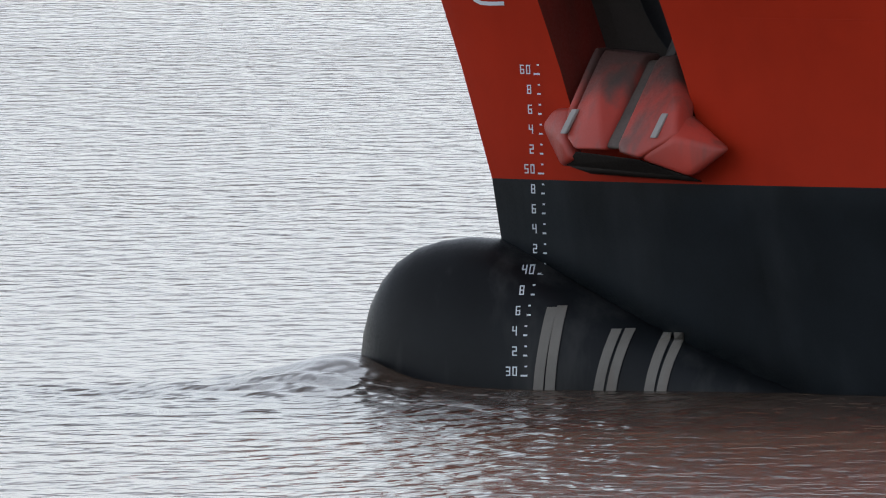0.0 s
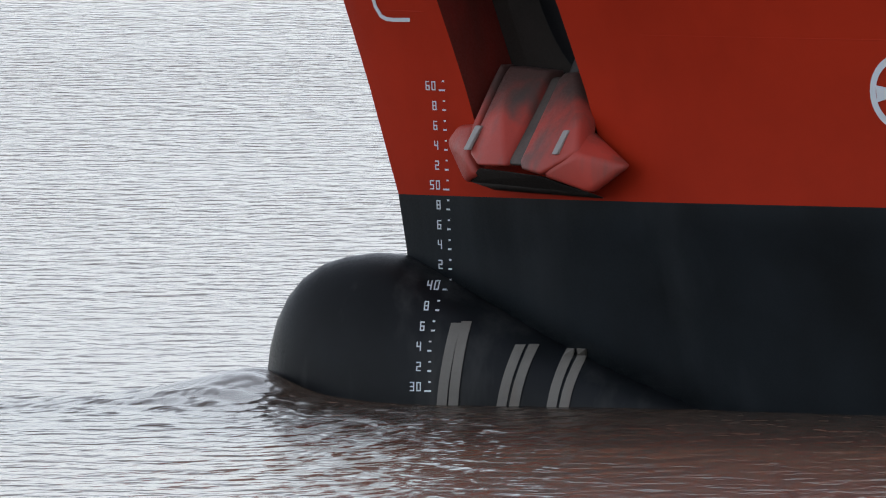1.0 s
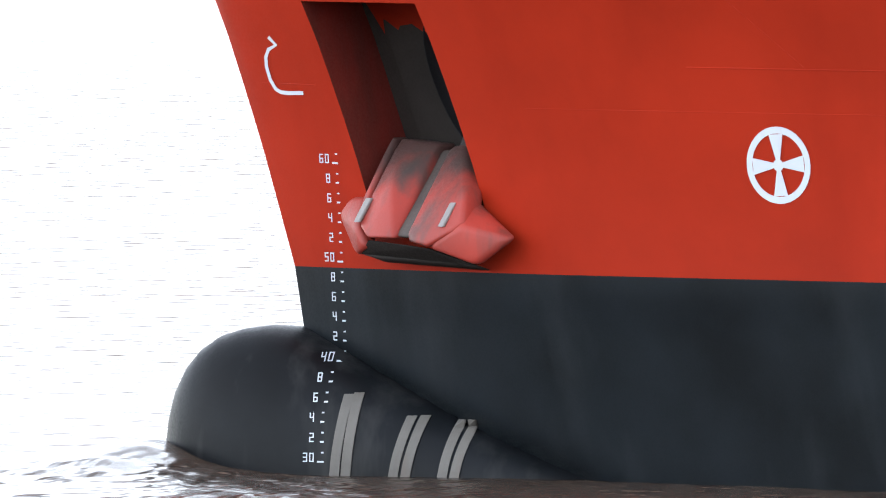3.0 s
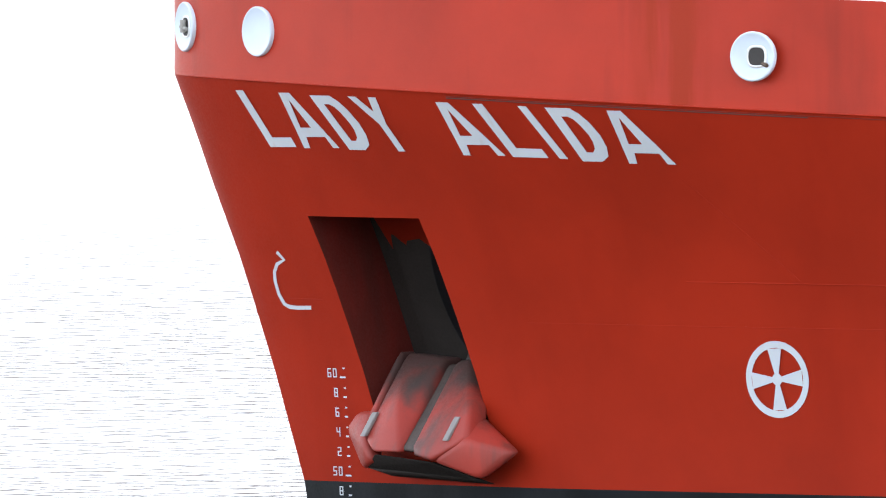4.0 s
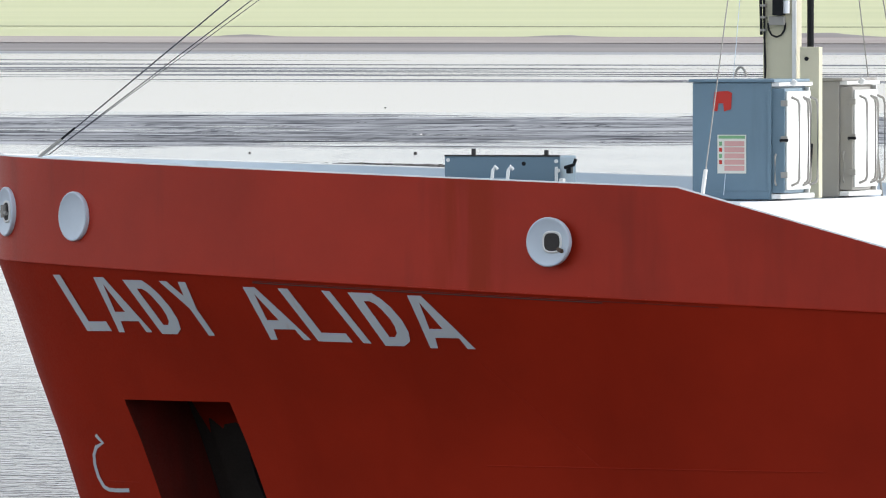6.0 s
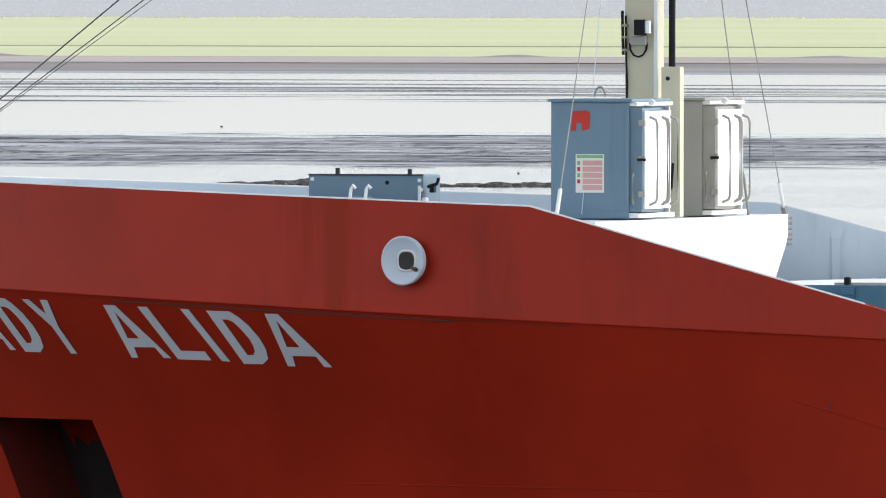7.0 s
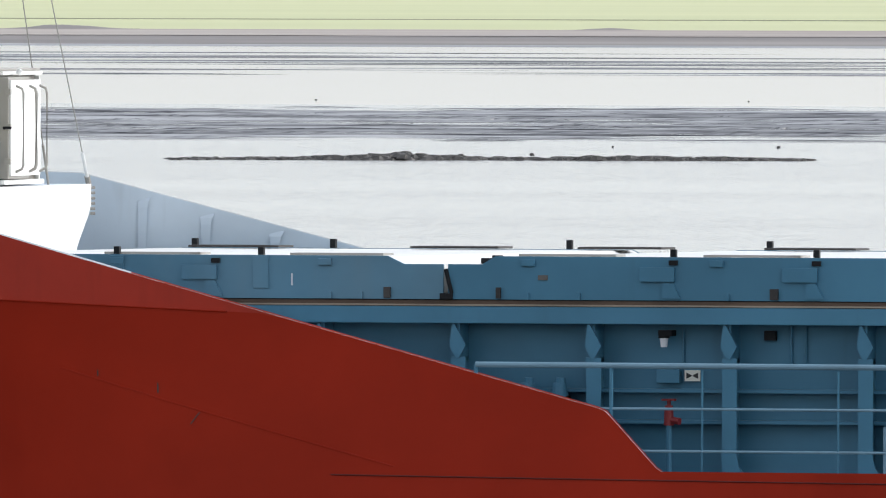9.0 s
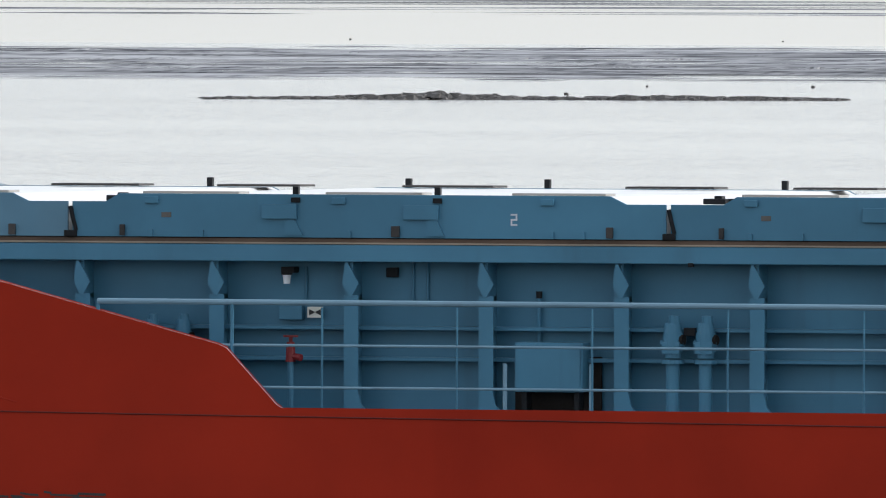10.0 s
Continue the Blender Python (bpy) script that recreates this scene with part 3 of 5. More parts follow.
def build_anchor():
    # recess: walls lead in from the plating to a back plate
    cols = [d for d in hull_columns() if POCKET_D[0] <= d <= POCKET_D[1]]
    z0, z1 = POCKET_Z
    rim = [(d, z1) for d in cols] + [(cols[-1], z) for z in (4.4, 4.0, 3.6, 3.2, 2.8)] + [(d, z0) for d in cols[::-1]] + [(cols[0], z) for z in (2.8, 3.2, 3.6, 4.0, 4.4)]
    bm = bmesh.new()
    a = [bm.verts.new((station(d, z), -half(d, z), z)) for d, z in rim]
    b = [bm.verts.new((station(d, z) * .9 + .45, -half(d, z) * .55 + .25, z * .92 + .42)) for d, z in rim]
    n = len(a)
    for i in range(n):
        bm.faces.new((a[i], a[(i + 1) % n], b[(i + 1) % n], b[i]))
    pocket = part("anchor_pocket", bm, POCKET, ship, "dark red recess for the anchor")
    # the back is near-black, darker than the walls
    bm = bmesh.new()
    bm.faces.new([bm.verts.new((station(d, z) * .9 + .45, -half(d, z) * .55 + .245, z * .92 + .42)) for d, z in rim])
    part("pocket_back", bm, NEARBLACK, pocket, "near-black back plate")
    # ragged red patch at the top of the back
    lip = bmesh.new()
    span, tall = cols[-1] - cols[0], z1 - z0
    spots = [(cols[0] + u * span, z1 - f * tall) for u, f in ((.03, 0), (.85, 0), (.85, .16), (.48, .17), (.40, .13), (.28, .14), (.20, .2), (.17, .28))]
    lip.faces.new([lip.verts.new((station(d, z) * .9 + .45, -half(d, z) * .55 + .225, z * .92 + .42)) for d, z in spots])
    bmesh.ops.solidify(lip, geom=lip.faces[:], thickness=.02)
    part("hawse_lip", lip, RED, pocket, "ragged red patch over the dark hawse pipe")
    d, z = cols[0] + .60 * span, z1 - .42 * tall
    c = Vector((station(d, z) * .9 + .45, -half(d, z) * .55 + .2, z * .92 + .42))
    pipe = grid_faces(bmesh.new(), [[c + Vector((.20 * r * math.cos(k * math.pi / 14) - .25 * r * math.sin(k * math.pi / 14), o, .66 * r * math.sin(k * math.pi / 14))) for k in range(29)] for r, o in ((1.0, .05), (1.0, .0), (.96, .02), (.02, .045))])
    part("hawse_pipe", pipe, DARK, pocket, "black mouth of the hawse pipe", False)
    anchor = thing("anchor", "worn red stockless anchor housed in the bow recess", "anchor")
    CARRIED.append(anchor)
    z, d = 2.75, 1.85
    x0, y0 = station(d, z), -half(d, z)
    tx, ty = station(d + .1, z) - station(d - .1, z), -(half(d + .1, z) - half(d - .1, z))
    ln = math.hypot(tx, ty)
    tx, ty = tx / ln, ty / ln

    def at(a, zz, o):
        """a metres along the plating, at height zz, o metres proud of it."""
        return Vector((x0 + tx * a + ty * o, y0 + ty * a - tx * o, zz))

    def lobe(front, back, soft=.05):
        bm = hull_of([at(*p) for p in front] + [at(a, zz, o - back) for a, zz, o in front])
        bmesh.ops.dissolve_limit(bm, angle_limit=radians(6), verts=bm.verts[:], edges=bm.edges[:])
        bmesh.ops.bevel(bm, geom=bm.edges[:], offset=soft, segments=4, affect="EDGES", profile=.5, clamp_overlap=True)
        return bm
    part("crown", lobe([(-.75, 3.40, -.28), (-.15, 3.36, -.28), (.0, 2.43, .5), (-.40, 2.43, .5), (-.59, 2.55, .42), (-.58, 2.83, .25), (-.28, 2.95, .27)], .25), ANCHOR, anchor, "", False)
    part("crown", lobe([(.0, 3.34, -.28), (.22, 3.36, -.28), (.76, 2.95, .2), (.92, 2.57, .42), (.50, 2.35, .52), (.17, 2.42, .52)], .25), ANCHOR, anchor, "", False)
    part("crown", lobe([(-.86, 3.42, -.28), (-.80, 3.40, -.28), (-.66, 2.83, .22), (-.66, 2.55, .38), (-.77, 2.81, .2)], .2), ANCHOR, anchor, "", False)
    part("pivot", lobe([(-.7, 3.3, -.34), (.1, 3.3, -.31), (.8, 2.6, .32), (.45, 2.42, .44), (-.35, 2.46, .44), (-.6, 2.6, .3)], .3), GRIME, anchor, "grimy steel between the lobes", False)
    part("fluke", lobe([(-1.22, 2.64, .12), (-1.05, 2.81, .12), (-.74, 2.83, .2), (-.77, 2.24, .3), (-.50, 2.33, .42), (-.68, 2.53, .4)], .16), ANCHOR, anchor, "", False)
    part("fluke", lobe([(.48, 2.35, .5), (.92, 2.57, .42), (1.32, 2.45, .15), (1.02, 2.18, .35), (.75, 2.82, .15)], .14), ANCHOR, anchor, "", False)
    # Near-black colour paints the shade under the crown and flukes.
    part("underside", lobe([(-.72, 2.26, .28), (-.45, 2.40, .42), (.45, 2.34, .46), (.98, 2.18, .30), (.9, 2.12, .04), (-.6, 2.17, .04)], .05, .02), NEARBLACK, anchor, "underside of the crown, painted near-black for its shade", False)
    for a, dz in ((-.62, 0), (.62, -.02)):
        part("wear_plate", lobe([(a, 2.82 + dz, .30), (a + .09, 2.82 + dz, .31), (a + .07, 2.58 + dz, .47), (a - .03, 2.58 + dz, .44)], .05, .012), WORN, anchor, "bare worn steel patch")
    part("shank", rod([at(.0, 3.1, -.4), at(.05, 4.2, -1.0)], .09, 8), DARKSTEEL, anchor)


build_anchor()


# ---- markings on the bow ----
def on_skin(polys, out, where=outer, step=0.003):
    """Flat painted shapes laid on the shell; each polygon is a list of (x, z). With no step, shapes that touch are joined."""
    bm = bmesh.new()
    seen = {}
    for k, poly in enumerate(polys):
        corners = []
        for x, z in poly:
            key = (round(x, 4), round(z, 4), k % 3 if step else 0)
            if key not in seen:
                seen[key] = bm.verts.new(where(x, z, out + step * (k % 3)))
            corners.append(seen[key])
        bm.faces.new(corners)
    return bm


def bowl():
    """The D: a stem that swells into a round bowl."""
    out = [(0, 0), (.62, 0), (.92, .10), (1.08, .28), (1.14, .5), (1.08, .74), (.95, .90), (.78, 1), (0, 1)]
    inn = [(.33, .17), (.52, .17), (.66, .24), (.75, .36), (.78, .5), (.73, .68), (.65, .79), (.53, .84), (.33, .84)]
    return [[out[k], out[(k + 1) % 9], inn[(k + 1) % 9], inn[k]] for k in range(9)]


GLYPHS = {
    "L": [[(0, 0), (.29, .0), (.29, .17), (0, .17)], [(0, .17), (.29, .17), (.29, 1), (0, 1)], [(.29, 0), (1, 0), (1, .17), (.29, .17)]],
    "A": [[(0, 0), (.17, 0), (.25, .2), (.046, .2)], [(.046, .2), (.25, .2), (.25, .37), (.085, .37)], [(.085, .37), (.25, .37), (.40, .87), (.20, .87)],
          [(.20, .87), (.40, .87), (.59, .87), (.53, 1), (.23, 1)], [(.54, .37), (.83, .37), (.59, .87), (.40, .87)],
          [(.25, .2), (.78, .2), (.906, .2), (.83, .37), (.54, .37), (.25, .37)], [(.82, 0), (1, 0), (.906, .2), (.78, .2)]],
    "D": bowl(),
    "I": [[(0, 0), (1, 0), (1, 1), (0, 1)]],
    "Y": [[(.62, 0), (.85, 0), (.78, .5), (.53, .5)], [(.53, .5), (.78, .5), (.60, .73)], [(0, 1), (.53, .5), (.60, .73), (.29, 1)], [(.60, .73), (.78, .5), (1, 1), (.72, 1)]],
}
# letter, then its cell: foot left, foot right, head left, head right, as x and z on the bow
NAME = [("L", (-0.133, 5.486), (0.199, 5.492), (-0.483, 6.059), (-0.144, 6.064)),
        ("A", (0.294, 5.482), (0.738, 5.49), (-0.036, 6.043), (0.413, 6.044)),
        ("D", (0.859, 5.474), (1.175, 5.473), (0.453, 6.021), (0.774, 6.02)),
        ("Y", (1.251, 5.463), (1.583, 5.468), (0.925, 6.016), (1.265, 6.009)),
        ("A", (2.22, 5.437), (2.706, 5.438), (1.859, 5.971), (2.349, 5.965)),
        ("L", (2.791, 5.427), (3.196, 5.421), (2.395, 5.96), (2.802, 5.953)),
        ("I", (3.32, 5.417), (3.418, 5.412), (2.913, 5.943), (3.012, 5.939)),
        ("D", (3.579, 5.392), (3.938, 5.39), (3.221, 5.929), (3.579, 5.922)),
        ("A", (4.098, 5.375), (4.621, 5.37), (3.791, 5.907), (4.312, 5.9))]


def build_name():
    for ch, fl, fr, hl, hr in NAME:
        def put(u, v):
            return tuple((fl[i] * (1 - u) + fr[i] * u) * (1 - v) + (hl[i] * (1 - u) + hr[i] * u) * v for i in (0, 1))
        part("letter", on_skin([[put(u, v) for u, v in poly] for poly in GLYPHS[ch]], .009, skin, 0), MARK, hull, "white painted letter")


build_name()

SEGMENTS = {"0": "abcdef", "2": "abged", "3": "abgcd", "4": "fgbc", "5": "afgcd", "6": "afgedc", "8": "abcdefg"}


def digit_polys(ch, x, z, w, h, t):
    """Strokes of a painted numeral whose foot stands at x, z."""
    if ch == "1":
        return [[(x + w / 2 - t / 2, z), (x + w / 2 + t / 2, z), (x + w / 2 + t / 2, z + h), (x + w / 2 - t / 2, z + h)]]
    xs, zs = (0, t, w - t, w), (0, t, (h - t) / 2, (h + t) / 2, h - t, h)
    rows = {"a": (4, 4, 0, 2), "d": (0, 0, 0, 2), "g": (2, 2, 0, 2), "f": (2, 4, 0, 0), "e": (0, 2, 0, 0), "b": (2, 4, 2, 2), "c": (0, 2, 2, 2)}
    cells = set()
    for k in SEGMENTS[ch]:
        r0, r1, c0, c1 = rows[k]
        cells |= {(r, c) for r in range(r0, r1 + 1) for c in range(c0, c1 + 1)}
    return [[(x + xs[c], z + zs[r]), (x + xs[c + 1], z + zs[r]), (x + xs[c + 1], z + zs[r + 1]), (x + xs[c], z + zs[r + 1])] for r, c in sorted(cells)]


def build_draft_marks():
    """Draught numerals every two decimetres from 30 to 60, with ticks."""
    for n in range(30, 61, 2):
        z = (n - 28.5) / 10
        low = z < 1.3
        tick = float(np.interp(z, (.15, .55, .95, 1.15, 1.3, 3.2), (.36, .35, .40, .47, .48, .47)))
        text = str(n) if n % 10 == 0 else str(n % 10)
        w = .046
        x = tick - .045 - len(text) * (w + .022)
        for k, ch in enumerate(text):
            part("draught_numeral", on_skin(digit_polys(ch, x + k * (w + .022), z, w, .092, .0115), .008, outer, 0), MARK, bulb if low else hull, "white painted draught numeral")
        big = n % 10 == 0
        left = tick - (.03 if big else 0)
        for xa, xb, za, zb in ((left, tick + .04, z - .006, z + .011), (tick + .01, tick + .036, z + .086, z + .102)):
            part("draught_tick", on_skin([[(xa, za), (xb, za), (xb, zb), (xa, zb)]], .008), MARK, bulb if low else hull)


build_draft_marks()


def joined(polys, out=.010):
    """A painted band of adjoining quads in one plane."""
    bm = grid_faces(bmesh.new(), [[skin(*q[0], out), skin(*q[3], out)] for q in polys] + [[skin(*polys[-1][1], out), skin(*polys[-1][2], out)]])
    return bm


def build_symbols():
    # bow thruster symbol: ring with four flared blades
    cx, cz, ax, az = 5.56, 3.235, .352, .385

    def put(r, a):
        return (cx + ax * r * math.cos(a), cz + az * r * math.sin(a))
    ring = []
    for k in range(40):
        a, b = k * math.pi / 20, (k + 1) * math.pi / 20
        ring.append([put(.82, a), put(.82, b), put(1, b), put(1, a)])
    for k in range(4):
        a = k * math.pi / 2 + .06
        ring.append([put(.06, a - .8), put(.06, a + .8), put(.83, a + .27), put(.83, a - .27)])
    symbol = part("thruster_symbol", joined(ring[:40]), MARK, hull, "white bow thruster symbol")
    part("symbol_hub", on_skin([[put(.16, k * math.pi / 8) for k in range(16)]], .014, skin), MARK, symbol)
    for blade in ring[40:]:
        part("symbol_blade", on_skin([blade], .012, skin), MARK, symbol)
    # outline of the bulb
    pts = [(-.223, 4.415), (-.14, 4.336), (-.235, 4.29), (-.278, 4.21), (-.280, 4.11), (-.245, 3.98), (-.185, 3.885), (-.12, 3.856), (-.03, 3.85), (.15, 3.855)]
    t = .020
    rows = []
    for i, (x, z) in enumerate(pts):
        (xa, za), (xb, zb) = pts[max(i - 1, 0)], pts[min(i + 1, len(pts) - 1)]
        ln = math.hypot(xb - xa, zb - za)
        nx, nz = -(zb - za) / ln * t, (xb - xa) / ln * t
        rows.append([skin(x - nx, z - nz, .009), skin(x + nx, z + nz, .009)])
    part("bulb_symbol", grid_faces(bmesh.new(), rows), MARK, hull, "white bulbous bow symbol")


build_symbols()


def build_strips():
    """Pairs of pale wear strips running up the side of the bulb."""
    for xb, xt, zt in ((.463, .573, .83), (.581, .673, .845), (1.085, 1.235, .62), (1.215, 1.37, .625), (1.605, 1.745, .585), (1.735, 1.89, .59)):
        bm = bmesh.new()
        rows = []
        for k in range(11):
            z = -.15 + (zt + .15) * k / 10
            f = (z - .04) / (zt - .04)
            x = xb + (xt - xb) * f ** 1.35 if f > 0 else xb + (xt - xb) * f
            w = .101
            rows.append([outer(x, z, .0), outer(x, z, .022), outer(x + w, z, .022), outer(x + w, z, .0)])
        grid_faces(bm, rows)
        bm.faces.new([bm.verts.new(p) for p in rows[-1]])
        part("wear_strip", bm, STRIP, bulb, "worn pale grey strip")


build_strips()


def build_fairlead(x, z, size=.25, hole=True, roller=False):
    """A white cast fairlead: rounded lip, dished throat, dark hole."""
    f = thing("fairlead", "white cast steel fairlead set in the red bulwark", "fairlead", "fairleads")
    CARRIED.append(f)
    d = column(x, 6.2)
    p = Vector((x, -half(d, 6.2), z))
    e = .05
    t = Vector((station(d + e, 6.2) - station(d - e, 6.2), -(half(d + e, 6.2) - half(max(d - e, 0), 6.2)), 0)).normalized()
    n = Vector((t.y, -t.x, 0))
    up = Vector((0, 0, 1))

    def lathe(profile, sides=32):
        bm = bmesh.new()
        rows = [[p + (t * math.cos(k * 2 * math.pi / sides) + up * math.sin(k * 2 * math.pi / sides)) * r + n * o for k in range(sides + 1)] for r, o in profile]
        return grid_faces(bm, rows)
    s = size / .25
    part("lip", lathe([(.250 * s, -.03), (.254 * s, .020), (.248 * s, .030), (.239 * s, .034), (.228 * s, .030), (.185 * s, .018), (.13 * s, .011), (.07 * s, .009), (.002, .008)]), DISH, f, "", False)
    if not hole:
        return
    c = p + t * .045 * s
    ring = []
    for k in range(24):
        a = k * math.pi / 12
        u, v = (math.copysign(abs(w) ** .7, w) for w in (math.cos(a), math.sin(a)))
        ring.append((t * u + up * v) * .092 * s)
    bm = bmesh.new()
    bm.faces.new([bm.verts.new(c + q + n * .022) for q in ring])
    # dark disc on the uncut dish paints the hole's darkness
    part("throat", bm, DARKSTEEL, f)
    # white ring paints the highlight round the throat
    part("throat_rim", grid_faces(bmesh.new(), [[c + q * k + n * o for k, o in ((.98, .021), (1.06, .030), (1.18, .028), (1.25, .016))] for q in ring + ring[:1]]), WHITE, f, "", False)
    if roller:
        bm = tube(bmesh.new(), [c + n * .05 - up * .06, c + n * .05 + up * .07], .032, 8)
        tube(bm, [c + n * .045 - t * .08, c + n * .05 + t * .09 - up * .02], .02, 8)
        part("roller", bm, GREY, f)
    else:
        part("rust_lug", rod([c + t * .07 - up * .07 + n * .02, c + t * .13 - up * .09 + n * .05], .022, 6), RUST, f)


build_fairlead(-1.16, 6.69, .25, True, True)
build_fairlead(-.172, 6.655, .25, False)
build_fairlead(5.548, 6.453, .245)


def build_welds():
    def seam(pts, r=.006):
        path = []
        for (xa, za), (xb, zb) in zip(pts, pts[1:]):
            n = max(2, int(abs(xb - xa) / .3))
            path += [skin(xa + (xb - xa) * k / n, za + (zb - za) * k / n, .001) for k in range(n)]
        path.append(skin(*pts[-1], .001))
        part("weld_seam", rod(path, r, 6), RED, hull)
    seam([(4.6, 4.195), (8.4, 4.182)])
    seam([(2.75, 3.755), (7.6, 3.745)], .004)
    seam([(4.66, 5.226), (5.885, 4.214)], .004)
    seam([(9.7, 5.10), (10.9, 4.767), (12.1, 4.45), (13.27, 4.147)], .007)
    seam([(-.36, 3.95), (.30, 3.94)], .004)
    part("knuckle_seam", rod([skin(2.1 + .25 * k, knuckle(2.1 + .25 * k) - .034, .001) for k in range(22)], .004, 6), SEAM, hull)
    part("knuckle_seam", rod([skin(2.1 + .25 * k, knuckle(2.1 + .25 * k) - .05, .001) for k in range(17)], .006, 6), ANCHOR, hull)
    path = [(x, -half(column(x, 4.0), 4.0) - .004, 4.16 - .008 * x) for x in [12.6 + .5 * k for k in range(50)]]
    part("sheer_seam", rod(path, .008, 6), SEAM, hull, "dark scored seam under the deck edge")
    rng = random.Random(4)
    for k in range(24):
        x, z, w = 13.0 + rng.random() * 1.0, 3.10 + rng.random() * .16, rng.uniform(.05, .35)
        part("scrape", on_skin([[(x, z), (x + w, z - .01), (x + w, z + .012), (x, z + .02)]], .005, skin), DARKSTEEL, hull, "dark scrape")
    for x, z, l in ((10.75, 4.86, .10), (10.1, 5.02, .06), (11.1, 4.55, -.12)):
        part("scratch", on_skin([[(x, z), (x + .016, z), (x + .016 + (.1 if l < 0 else 0), z + abs(l)), (x + (.1 if l < 0 else 0), z + abs(l))]], .006, skin), DARKSTEEL, hull)


build_welds()


# ---- on the forecastle ----
def build_rigging():
    wires = thing("forestays", "pair of thin wire forestays from the bow", "rigging")
    CARRIED.append(wires)
    part("wire", rod([(-.86, -.45, 7.26), (6.75, -.05, 13.5)], .008, 6), STEEL, wires)
    part("wire", rod([(-.80, -.42, 7.27), (6.75, .1, 12.95)], .006, 6), STEEL, wires)
    part("wire", rod([(-.86, -.45, 7.26), (-.80, -.42, 7.27), (6.75, .05, 12.75)], .004, 6), STEEL, wires)
    part("turnbuckle", rod([(-.66, -.44, 7.43), (-.52, -.435, 7.545)], .012, 8), DARK, wires)
    part("shackle", rod([(-.9, -.45, 7.24), (-.66, -.44, 7.43)], .018, 8), GREY, wires)
    for y, x, tops in ((-4.5, 6.99, ((6.85, -.12, 13.4),)), (4.3, 7.22, ((7.0, .12, 13.4),))):
        st = thing("backstay", "thin wire stay with pale turnbuckle at its foot", "rigging", "backstays")
        CARRIED.append(st)
        a = Vector((x, y, 6.85))
        for k, b in enumerate(tops):
            b = Vector(b)
            part("wire", rod([a, b], .0065, 6), GREY, st)
        u = (Vector(tops[0]) - a).normalized()
        part("turnbuckle", rod([a + u * .05, a + u * .38], .021, 8), WHITE, st, "white painted turnbuckle")
        part("shackle", rod([a - u * .05, a + u * .08], .032, 8), GREY, st)
    st = thing("backstay", "thin wire stay running down behind the grey locker", "rigging", "backstays")
    CARRIED.append(st)
    part("wire", rod([(7.15, 3.0, 6.85), (7.0, .12, 13.4)], .0065, 6), GREY, st)
    part("turnbuckle", rod([(7.15, 3.0, 6.84), (7.141, 2.82, 7.25)], .014, 8), GREY, st)
    thin = thing("signal_halyard", "thin pale signal halyard", "rigging")
    CARRIED.append(thin)
    part("line", rod([(6.73, -2.40, 6.9), (6.76, -.3, 13.0)], .004, 5), PALE, thin)


build_rigging()


def build_locker_details():
    lk = next(o for o in CARRIED if o.name == "deck_locker")
    y = -2.33
    # notice board with printed panels
    sign = part("notice_board", boxed(6.652, 6.947, y - .012, y - .003, 7.115, 7.504), PAPER, lk, "white notice with green heading and red print")
    part("heading", boxed(6.665, 6.935, y - .016, y - .012, 7.465, 7.495), GREEN, sign)
    for k in range(5):
        z = 7.41 - k * .062
        part("print_block", boxed(6.725, 6.93, y - .016, y - .012, z - .02, z + .03), PINK, sign)
        if k < 4:
            part("pictogram", boxed(6.67, 6.70, y - .016, y - .012, z - .015, z + .025), GREEN if k % 2 == 0 else SIGNAL, sign)
    part("red_mark", plate(bmesh.new(), [(6.60, 7.74), (6.65, 7.74), (6.66, 7.82), (6.71, 7.82), (6.72, 7.74), (6.79, 7.76), (6.80, 7.92), (6.76, 7.945), (6.62, 7.935)], "y", y - .01, y - .003), SIGNAL, lk, "ragged red painted mark")
    bm = tube(bmesh.new(), [(6.64 + .055 - .055 * math.cos(k * math.pi / 8), -1.5, 8.06 + .10 * math.sin(k * math.pi / 8) + .02) for k in range(9)], .012, 8)
    part("lifting_eye", bm, GREY, lk)
    bm = boxed(6.40, 7.19, y - .012, y - .001, 6.86, 6.93, .003)
    part("base_band", bm, LOCKER, lk)
    part("hinge_bar", boxed(7.17, 7.205, y - .02, y + .02, 6.95, 7.95, .006), LOCKER, lk)
    for o in [o for o in CARRIED if o.name.startswith("deck_locker")]:
        yy = -2.33 if o is lk else .77
        for k in range(3):
            zz = 7.1 + k * .36
            part("hinge", boxed(7.3, 7.365, yy + .0, yy + .05, zz - .03, zz + .03, .006), GREY, o)
        part("handle_lever", rod([(7.30, yy + .02, 7.44), (7.31, yy - .05, 7.45), (7.39, yy - .05, 7.45)], .014, 8), DARK, o)
        part("pull_bar", rod([(7.25, yy + .01, 7.0), (7.25, yy - .03, 7.03), (7.25, yy - .03, 7.28), (7.25, yy + .01, 7.31)], .010, 8), GREY, o)
        part("lug", rod([(7.33, yy + .4, 8.0), (7.36, yy + .4, 8.05)], .03, 8), WHITE, o)
        part("foot_rail", boxed(7.2, 7.30, yy + .02, yy + 1.54, 6.86, 6.91, .008), WHITE, o)
        part("top_rail", boxed(7.2, 7.28, yy + .02, yy + 1.54, 7.99, 8.03, .008), WHITE, o)


build_locker_details()


